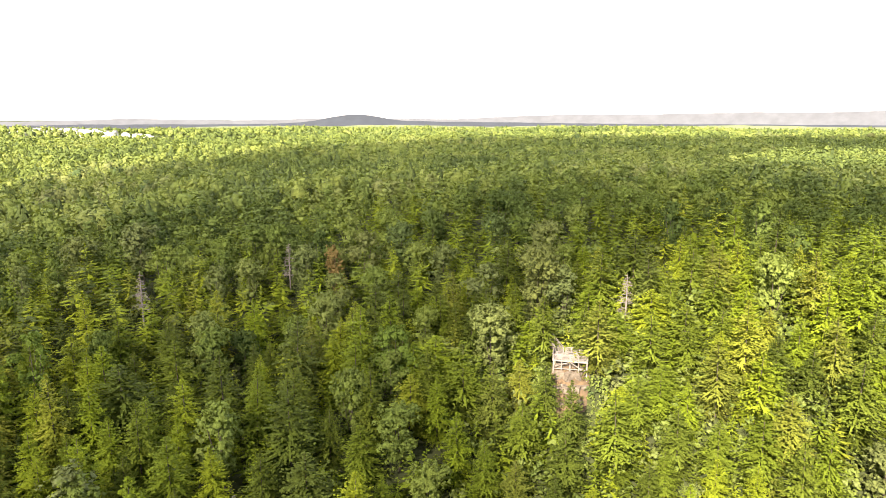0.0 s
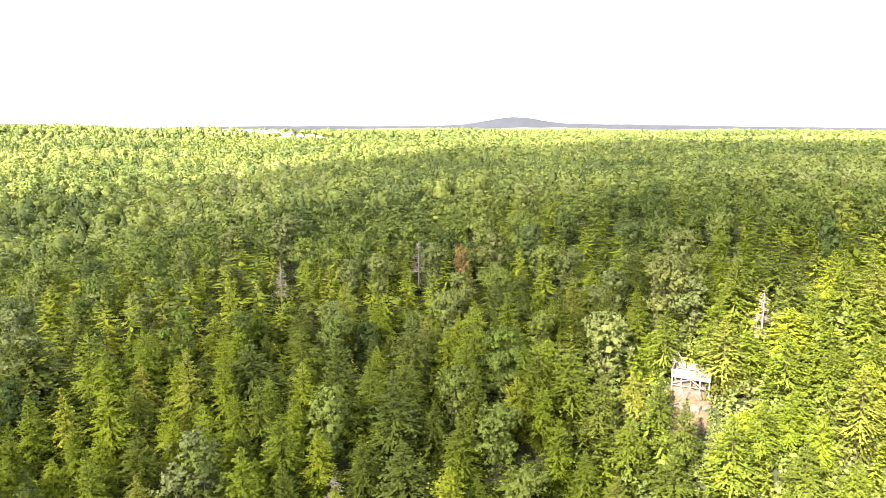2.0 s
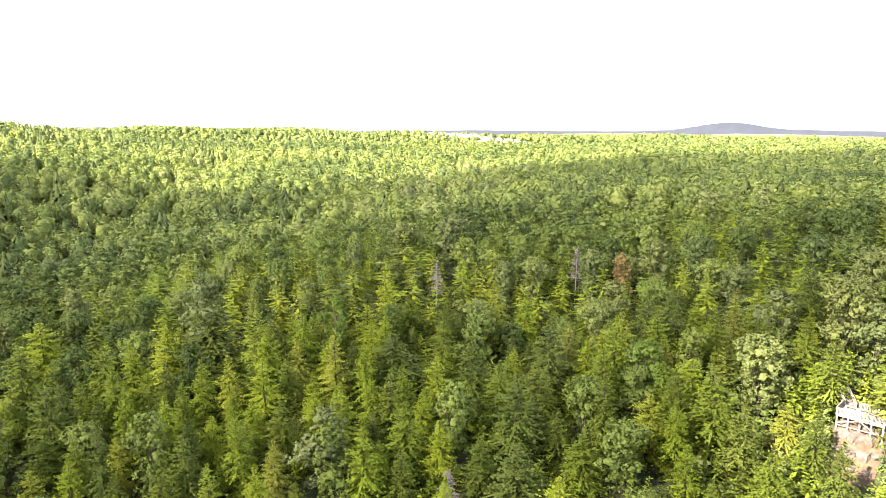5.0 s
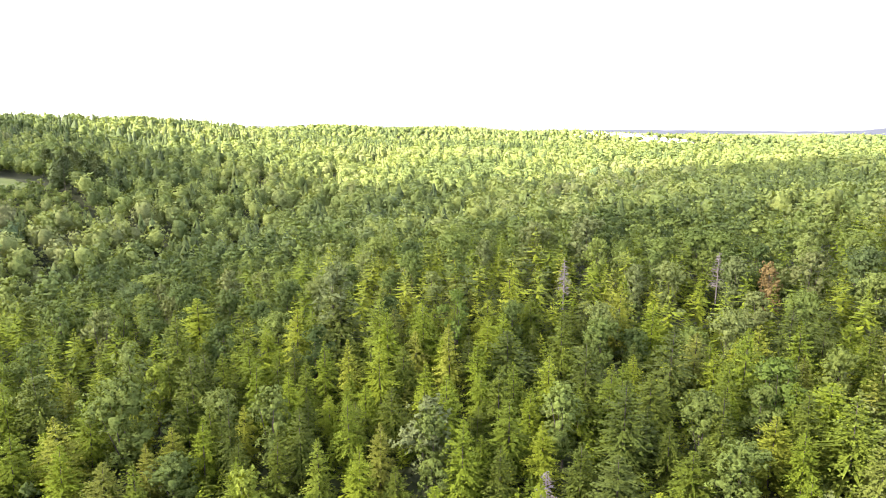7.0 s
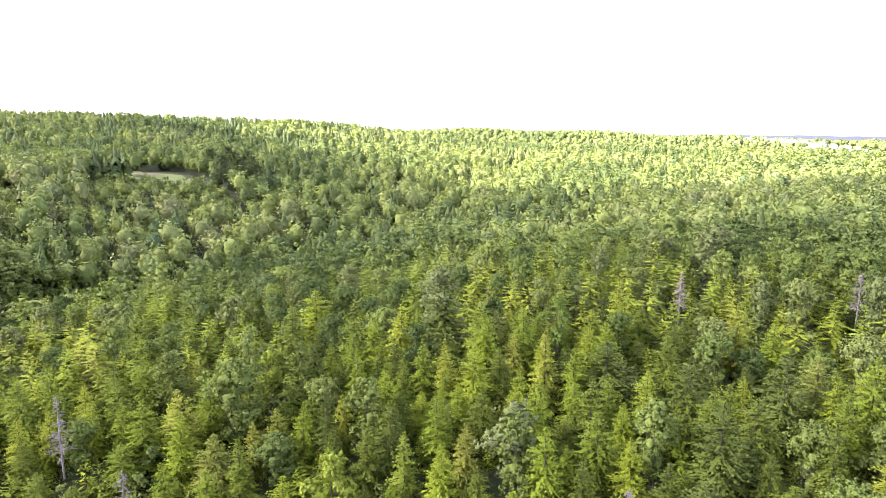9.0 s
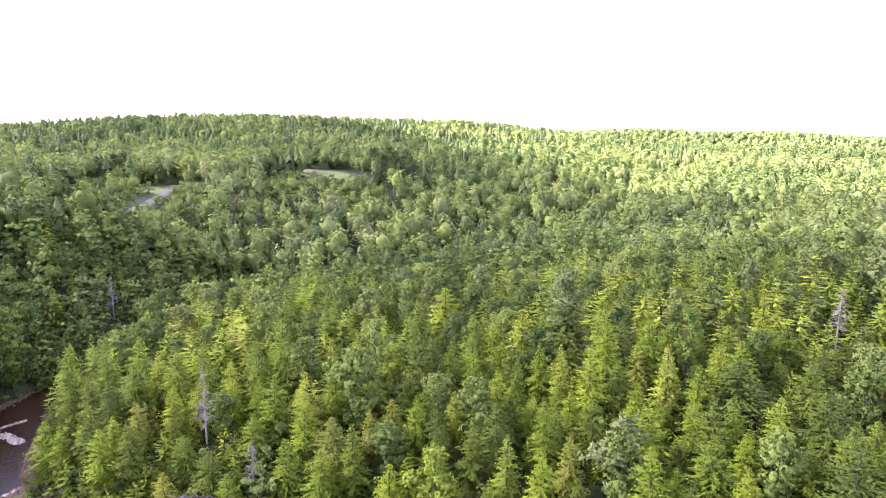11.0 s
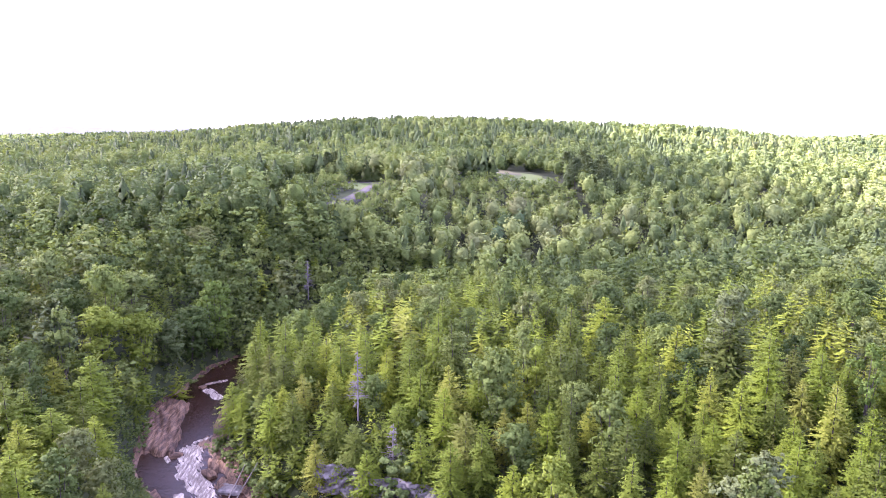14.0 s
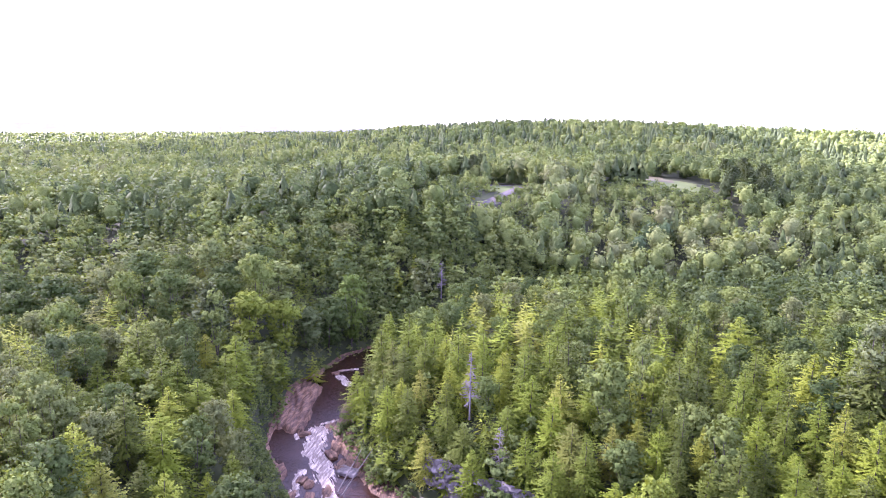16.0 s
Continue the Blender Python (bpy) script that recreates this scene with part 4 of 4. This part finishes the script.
# cliff on the north bank: ledges of layered stone
u_, q_, left_ = along(900)
keep = (q_[:, 1] > 6) & (q_[:, 1] < 37) & (q_[:, 0] > -116)
q_, left_ = q_[keep], left_[keep]
zz = np.linspace(-1.5, 11.0, 84)
cx = np.repeat(q_[:, None, 0], len(zz), 1)
cy = np.repeat(q_[:, None, 1], len(zz), 1)
run = np.concatenate([[0], np.cumsum(np.hypot(*np.diff(q_, axis=0).T))])
rough = fbm(cx * 0.9, cy * 0.9 + zz[None] * 1.3, 1.6, 6.0)


def blocks(w, h, o):
    """Blocks of broken stone: each stands out by its own amount."""
    return np.array([[noise.cell(Vector((u / w + 0.37 * math.floor(z / h + 0.25 * u / w) + o, z / h + 0.25 * u / w, o))) for z in zz] for u in run])


back = -(12.3 + 0.25 * zz[None] + 1.5 * blocks(3.2, 1.7, 0.5) + 0.6 * blocks(1.3, 0.6, 7.5) + 0.25 * rough)
cv = np.stack([cx + left_[:, None, 0] * back, cy + left_[:, None, 1] * back, zz[None] + 0.15 * rough], -1)
mm = len(zz)
ii = (np.arange(len(q_) - 1)[:, None] * mm + np.arange(mm - 1)[None]).ravel()
cliff = new("cliff", quad_mesh("cliff", cv.reshape(-1, 3), np.stack([ii, ii + mm, ii + mm + 1, ii + 1], -1), grey_rock))
tagged(cliff, "grey layered stone cliff below the spruces", "rock", kind="structure")

# fallen bare trunks leaning on the north bank
for k, (a, b) in enumerate((((-98.5, -6.5, -0.6), (-104, -0.5, 9.5)), ((-99.5, -8, -0.6), (-106, -4, 8)), ((-134, -42, 2), (-141, -46, 6)))):
    v, q = tube([a, tuple(np.array(a) * 0.5 + np.array(b) * 0.5 + [0, 0, 0.2]), b], [0.16, 0.13, 0.05])
    tagged(new("fallen_trunk", quad_mesh("fallen_trunk", v, q, grey_bark)), "bare grey fallen trunk leaning on the river bank", "log", "fallen trunks by the river")


# ---- dead trees ----
def twig_mesh(tubes):
    me = bpy.data.meshes.new("branch")
    v, f, o = [], [], 0
    for tv, tq in tubes:
        v += [tuple(c) for c in tv]
        f += [tuple(int(i) + o for i in q) for q in tq]
        o += len(tv)
    me.from_pydata(v, [], f)
    me.materials.append(grey_bark)
    return me


def snag(x, y, top, h):
    root = new("dead_tree")
    root.location = (x, y, top - h)
    stem = part("trunk", quad_mesh("trunk", *tube([(0, 0, -6), (0.1, 0, h * 0.5), (0.05, 0.1, h)], [0.24, 0.15, 0.03]), grey_bark), root)
    for k in range(64):
        z = h * rng.uniform(-0.1, 0.97)
        a, ln = rng.uniform(0, 6.28), (1 - max(z, 0) / h) * 2.5 * rng.uniform(0.5, 1.2) + 0.6
        d = Vector((math.cos(a), math.sin(a), rng.uniform(-0.25, 0.3)))
        p = Vector((0.05, 0.05, z))
        tubes = [tube([p, p + d * ln * 0.6, p + d * ln + Vector((0, 0, -0.15 * ln))], [0.07, 0.045, 0.02], 4)]
        for t in range(3):
            m = p + d * ln * rng.uniform(0.25, 0.6)
            e = Vector((math.cos(a + rng.normal(0, 1)), math.sin(a + rng.normal(0, 1)), rng.normal(0, 0.4)))
            tubes.append(tube([m, m + e * ln * 0.35], [0.05, 0.025], 3))
        part("branch", twig_mesh(tubes), stem)
    return tagged(root, "dead grey spruce with bare branches", "tree", "dead trees in the forest")


for s in SNAGS:
    snag(*s)


def white_pine(x, y, z, h, r, label):
    """A tall pine: bare stem below, flat tiers of foliage above."""
    root = new("pine_tree")
    root.matrix_world = pose(x, y, z, 0, 0, rng.uniform(0, 360))
    part("trunk", quad_mesh("trunk", *tube([(0, 0, -1.5), (0, 0, h * 0.5), (0.1, 0, h)], [0.35, 0.25, 0.05]), bark), root)
    tiers = []
    for k in range(9):
        zt = h * (0.42 + 0.56 * k / 8)
        rr = r * (1.0 - 0.75 * (k / 8) ** 1.5) * rng.uniform(0.8, 1.15)
        for a in np.arange(5) * 1.257 + rng.uniform(0, 1):
            c = np.array([math.cos(a) * rr * 0.62, math.sin(a) * rr * 0.62, zt + rng.uniform(-0.3, 0.5)])
            n = rng.normal(0, 1, (46, 3)) * [rr * 0.32, rr * 0.32, 0.45] + c
            d = unit(rng.normal(0, 1, (46, 3)) + [math.cos(a), math.sin(a), 0.5])
            s2 = unit(np.cross(d, rng.normal(0, 1, (46, 3))))
            tiers.append(spray(n, d, s2, rng.uniform(0.8, 1.5, (46, 1)), np.full((46, 1), 0.32)))
    part("crown", cards_mesh("pine_crown", faced(np.concatenate(tiers), np.array([0, 0, h * 0.5])), pine_needles), root)
    return tagged(root, label, "tree", "pines above the forest")


for x, y, h, r in PINES:
    white_pine(x, y, float(ground_height(x, y)), h, r, "tall pine with flat tiers of dark needles")

# ---- road and meadows on the plateau ----
asphalt = plain_material("asphalt", [(0.3, (0.042, 0.038, 0.035)), (0.7, (0.07, 0.063, 0.058))], 0.6, 0.9, 0.3, 8)
grass = plain_material("meadow_grass", [(0.25, (0.05, 0.07, 0.016)), (0.55, (0.068, 0.095, 0.02)), (0.8, (0.09, 0.098, 0.032))], 0.09, 0.95, 0.8, 1.5)


dry_grass = plain_material("dry_grass", [(0.25, (0.06, 0.05, 0.028)), (0.55, (0.08, 0.078, 0.032)), (0.8, (0.072, 0.09, 0.026))], 0.12, 0.95, 0.8, 1.5)
dirt = plain_material("dirt_track", [(0.3, (0.07, 0.057, 0.045)), (0.7, (0.11, 0.092, 0.075))], 0.5, 0.95, 0.5, 4)


def patch(name, cx, cy, rx, ry, a, mat, label, lift=0.15):
    """A sheet that lies on the ground, with an uneven oval edge."""
    v, q, ring = [], [], 40
    for k in range(9):
        for i in range(ring):
            t = 6.2832 * i / ring
            f = k / 8 * (1 + 0.16 * math.sin(3 * t + cx) + 0.08 * math.sin(7 * t))
            u, w = rx * f * math.cos(t), ry * f * math.sin(t)
            v.append((cx + u * math.cos(a) + w * math.sin(a), cy - u * math.sin(a) + w * math.cos(a)))
    for k in range(8):
        for i in range(ring):
            q.append((k * ring + i, (k + 1) * ring + i, (k + 1) * ring + (i + 1) % ring, k * ring + (i + 1) % ring))
    v = np.array(v)
    z = ground_height(v[:, 0], v[:, 1]) + lift
    ob = new(name, quad_mesh(name, np.column_stack([v, z]), np.array(q), mat))
    ob.data.shade_smooth()
    return tagged(ob, label, "ground", kind="structure")


patch("meadow_1", -385, 2, 32, 16, 0.1, grass, "mown grass verge inside a road bend", 0.35)
patch("meadow_2", -453, 110, 32, 20, 0.0, grass, "open green meadow between trees", 0.35)
patch("meadow_3", -502, 95, 40, 18, -0.2, dry_grass, "dry grass with a track at the forest edge", 0.45)
patch("meadow_4", -205, 850, 105, 26, 0.0, grass, "pale distant hay meadow", 0.6)
patch("meadow_5", -650, 1240, 235, 80, 0.45, grass, "open grassy ground round the distant town", 0.6)


def road(name, pts, width, label, mat=None):
    p = np.array(pts, float)
    s = np.concatenate([[0], np.cumsum(np.hypot(*np.diff(p, axis=0).T))])
    u = np.linspace(0, s[-1], 60)
    c = np.stack([np.interp(u, s, p[:, 0]), np.interp(u, s, p[:, 1])], -1)
    for _ in range(12):
        c[1:-1] = (c[:-2] + c[1:-1] * 2 + c[2:]) / 4
    t = unit(np.gradient(c, axis=0))
    n = np.stack([-t[:, 1], t[:, 0]], -1)
    v = np.concatenate([np.column_stack([c + n * w, ground_height(*(c + n * w).T) + h]) for w, h in ((-width / 2 - 0.1, -0.3), (-width / 2, 0.6), (width / 2, 0.6), (width / 2 + 0.1, -0.3))])
    i = np.arange(59)
    q = np.concatenate([np.stack([i + k * 60, i + k * 60 + 1, i + k * 60 + 61, i + k * 60 + 60], -1) for k in range(3)])
    return tagged(new(name, quad_mesh(name, v, q, mat or asphalt)), label, "road", kind="structure")


road("road_1", [(-300, -22), (-313, -11), (-329, -3), (-358, 4), (-388, 9), (-404, 4), (-402, -8), (-385, -14), (-350, -24)], 7.0, "grey asphalt road in a loop through the forest")
road("road_2", [(-560, 88), (-519, 96), (-490, 92), (-468, 86), (-440, 80)], 3.0, "narrow dirt track across the dry grass", dirt)


# ---- wooden viewing deck over the gorge ----
deck_wood = plain_material("deck_wood", [(0.3, (0.1, 0.09, 0.085)), (0.7, (0.2, 0.185, 0.175))], 1.4, 0.85, 0.4, 9)


def box(bm, cx, cy, cz, sx, sy, sz, rot=0.0, tilt=None):
    m = Matrix.Translation((cx, cy, cz)) @ (tilt or Matrix.Rotation(rot, 4, "Z")) @ Matrix.Diagonal((sx, sy, sz, 1))
    bmesh.ops.create_cube(bm, size=1.0, matrix=m)


def solid(name, boxes, mat, parent):
    bm = bmesh.new()
    for bx in boxes:
        box(bm, *bx)
    bmesh.ops.bevel(bm, geom=bm.edges[:], offset=0.012, segments=1, affect="EDGES")
    me = bpy.data.meshes.new(name)
    bm.to_mesh(me)
    bm.free()
    me.materials.append(mat)
    return part(name, me, parent)


def beam(name, a, b, w, mat, parent):
    a, b = Vector(a), Vector(b)
    d = b - a
    bm = bmesh.new()
    m = Matrix.Translation((a + b) / 2) @ d.to_track_quat("Z", "Y").to_matrix().to_4x4() @ Matrix.Diagonal((w, w, d.length, 1))
    bmesh.ops.create_cube(bm, size=1.0, matrix=m)
    me = bpy.data.meshes.new(name)
    bm.to_mesh(me)
    bm.free()
    me.materials.append(mat)
    return part(name, me, parent)


DECK_AT = (27.4, 136.6, 36.6)
deck = new("viewing_deck")
deck.matrix_world = pose(*DECK_AT, 0, 0, -14)
DW, DD = 7.4, 5.0
for k in range(26):
    solid("plank", [(0, -DD / 2 + (k + 0.5) * DD / 26, 0, DW, DD / 26 - 0.02, 0.06)], deck_wood, deck)
for x in np.linspace(-DW / 2 + 0.2, DW / 2 - 0.2, 5):
    for y in (-DD / 2 + 0.2, DD / 2 - 0.2):
        lo = float(ground_height(DECK_AT[0] + x, DECK_AT[1] + y)) - DECK_AT[2]
        solid("post", [(x, y, (lo - 1.0 + 1.15) / 2, 0.24, 0.24, 1.15 - lo + 1.0)], deck_wood, deck)
for y in (-DD / 2, DD / 2):
    solid("joist", [(0, y, -0.2, DW, 0.12, 0.32)], deck_wood, deck)
for a, b in (((-3.5, -2.4, -1.6), (0.0, -2.4, -0.4)), ((0.0, -2.4, -0.4), (3.5, -2.4, -2.6)), ((-3.5, -2.4, -2.0), (3.5, -2.4, -1.9)), ((3.5, -2.4, -2.4), (3.5, 2.3, -0.5))):
    beam("brace", a, b, 0.16, deck_wood, deck)


def railing(x0, y0, x1, y1, z=0.0):
    ln, ang = math.hypot(x1 - x0, y1 - y0), math.atan2(y1 - y0, x1 - x0)
    top = solid("railing", [((x0 + x1) / 2, (y0 + y1) / 2, z + 1.15, ln, 0.16, 0.09, ang)], deck_wood, deck)
    solid("rail", [((x0 + x1) / 2, (y0 + y1) / 2, z + 0.15, ln, 0.1, 0.09, ang)], deck_wood, top)
    for k in range(int(ln / 0.19)):
        f = (k + 0.5) / int(ln / 0.19)
        solid("picket", [(x0 + (x1 - x0) * f, y0 + (y1 - y0) * f, z + 0.65, 0.09, 0.05, 1.0, ang)], deck_wood, top)


railing(-DW / 2, -DD / 2, DW / 2, -DD / 2)
railing(DW / 2, -DD / 2, DW / 2, DD / 2)
railing(-DW / 2, -DD / 2, -DW / 2, DD / 2)
railing(-1.4, DD / 2, DW / 2, DD / 2)
tagged(deck, "weathered wooden viewing deck on posts with picket railing", "viewing deck")
stair = new("boardwalk")
stair.matrix_world = pose(25.4, 139.5, 36.6, 0, 0, 18)
for k in range(13):
    solid("step", [(0, 0.2 + k * 0.38, 0.1 + k * 0.1, 1.7, 0.34, 0.06)], deck_wood, stair)
for x in (-0.85, 0.85):
    beam("rail", (x, 0, 1.15), (x, 5.0, 2.45), 0.12, deck_wood, stair)
    beam("stringer", (x, 0, -0.1), (x, 5.0, 1.2), 0.18, deck_wood, stair)
    for k in range(15):
        y = 0.2 + k * 0.315
        solid("picket", [(x, y, 0.6 + y * 0.257, 0.07, 0.07, 1.1)], deck_wood, stair)
tagged(stair, "wooden boardwalk with railings leading up from the deck", "boardwalk")
for k in range(3):
    bench = new("bench")
    bench.matrix_world = pose(25.4 + k * 2.2, 138.2 - k * 0.5, 36.63, 0, 0, -14)
    solid("seat", [(0, 0, 0.45, 1.6, 0.4, 0.06)], deck_wood, bench)
    for x in (-0.6, 0.6):
        solid("leg", [(x, 0, 0.21, 0.1, 0.34, 0.42)], deck_wood, bench)
    tagged(bench, "plain wooden bench on the viewing deck", "bench", "benches on the deck")
pale_rock = plain_material("pale_sandstone", [(0.3, (0.045, 0.038, 0.032)), (0.5, (0.09, 0.076, 0.062)), (0.72, (0.16, 0.14, 0.115))], 0.9, 0.9, 0.9, 2.5)
for k, (x, y, dz, sx, sy, sz) in enumerate(((24.6, 134.4, 0.3, 1.1, 0.8, 0.9), (26.6, 134.0, 0.3, 1.3, 0.9, 1.1), (28.6, 134.2, 0.2, 1.0, 0.8, 0.9), (30.4, 134.4, 0.1, 0.9, 0.7, 0.7),
                                            (25.4, 132.4, 0.1, 1.2, 0.8, 0.8), (27.8, 132.2, 0.1, 1.1, 0.9, 0.9), (29.6, 132.6, 0.0, 0.8, 0.7, 0.6), (23.8, 132.6, 0.0, 0.8, 0.7, 0.6),
                                            (26.2, 130.6, 0.0, 1.2, 0.7, 0.5), (28.4, 130.4, 0.0, 0.9, 0.6, 0.5), (25.0, 136.2, 0.2, 1.0, 0.8, 0.8), (27.4, 136.4, 0.2, 1.2, 0.9, 0.9), (29.8, 136.2, 0.1, 1.0, 0.8, 0.8),
                                            (24.6, 130.2, 0.0, 0.6, 0.5, 0.4), (27.2, 128.6, 0.0, 0.7, 0.5, 0.35))):
    ob = boulder("boulder", x, y, float(ground_height(x, y)) + dz, sx, sy, sz, pale_rock, "pale sandstone block below the viewing deck", 1.7 * k + 20, 31 * k)
    ob["group"] = "rocks below the deck"
soil = plain_material("orange_soil", [(0.3, (0.045, 0.034, 0.022)), (0.5, (0.07, 0.05, 0.032)), (0.7, (0.12, 0.08, 0.048))], 0.7, 0.95, 0.6, 3)
patch("bare_soil", 26.4, 132.4, 3.7, 6.0, 0.0, soil, "bare orange soil below the deck", 0.35)

# ---- the distant town ----
wall_white = plain_material("white_siding", [(0.3, (0.5, 0.49, 0.47)), (0.7, (0.62, 0.61, 0.59))], 0.5, 0.8, 0.1, 3)
roof_grey = plain_material("grey_shingles", [(0.3, (0.16, 0.155, 0.16)), (0.7, (0.3, 0.29, 0.29))], 0.8, 0.9, 0.3, 4)
roof_pale = plain_material("pale_metal_roof", [(0.3, (0.34, 0.35, 0.36)), (0.7, (0.48, 0.48, 0.49))], 0.4, 0.6, 0.1, 3)
pane_dark = plain_material("dark_panes", [(0.3, (0.03, 0.035, 0.04)), (0.7, (0.06, 0.065, 0.07))], 1.0, 0.2, 0.05, 3)


def house(w, d, h, rise, roof_mat, label):
    root = new("house")
    bm = bmesh.new()
    vs = [bm.verts.new(p) for p in ((-w, -d, -2), (w, -d, -2), (w, d, -2), (-w, d, -2), (-w, -d, h), (w, -d, h), (w, d, h), (-w, d, h), (-w, 0, h + rise), (w, 0, h + rise))]
    for f in ((0, 1, 5, 4), (2, 3, 7, 6), (1, 2, 6, 9, 5), (3, 0, 4, 8, 7)):
        bm.faces.new([vs[i] for i in f])
    me = bpy.data.meshes.new("wall")
    bm.to_mesh(me)
    bm.free()
    me.materials.append(wall_white)
    part("wall", me, root)
    o, t = 0.5, 0.25
    for s in (-1, 1):
        v = np.array([(-w - o, s * (d + o), h - 0.3), (w + o, s * (d + o), h - 0.3), (w + o, 0, h + rise + 0.1), (-w - o, 0, h + rise + 0.1)], float)
        v = np.concatenate([v, v + [0, 0, t]])
        q = np.array([(0, 3, 2, 1), (4, 5, 6, 7), (0, 1, 5, 4), (1, 2, 6, 5), (3, 0, 4, 7)])
        part("roof", quad_mesh("roof", v, q, roof_mat), root)
    for s in (-1, 1):
        for x in np.linspace(-w * 0.65, w * 0.65, 3):
            solid("window", [(x, s * (d + 0.03), h * 0.55, 1.1, 0.1, 1.5)], pane_dark, root)
    return tagged(root, label, "house", "houses of the distant town")


HOUSES = [house(7, 5, 5.5, 3, roof_grey, "white house with a grey shingle roof"), house(10, 6, 6, 2.5, roof_pale, "long white building with a pale metal roof"),
          house(5.5, 4.5, 6, 3.5, roof_grey, "small white gabled house")]
for k in range(52):
    a, r = rng.uniform(0, 6.28), math.sqrt(rng.random())
    u, w = 215 * r * math.cos(a), 68 * r * math.sin(a)
    x, y = -650 + u * math.cos(0.45) + w * math.sin(0.45), 1240 - u * math.sin(0.45) + w * math.cos(0.45)
    copy_thing(HOUSES[k % 3], pose(x, y, float(ground_height(x, y)), 0, 0, rng.uniform(0, 180)))
for h_ in HOUSES:
    for o in (*h_.children_recursive, h_):
        bpy.data.objects.remove(o)
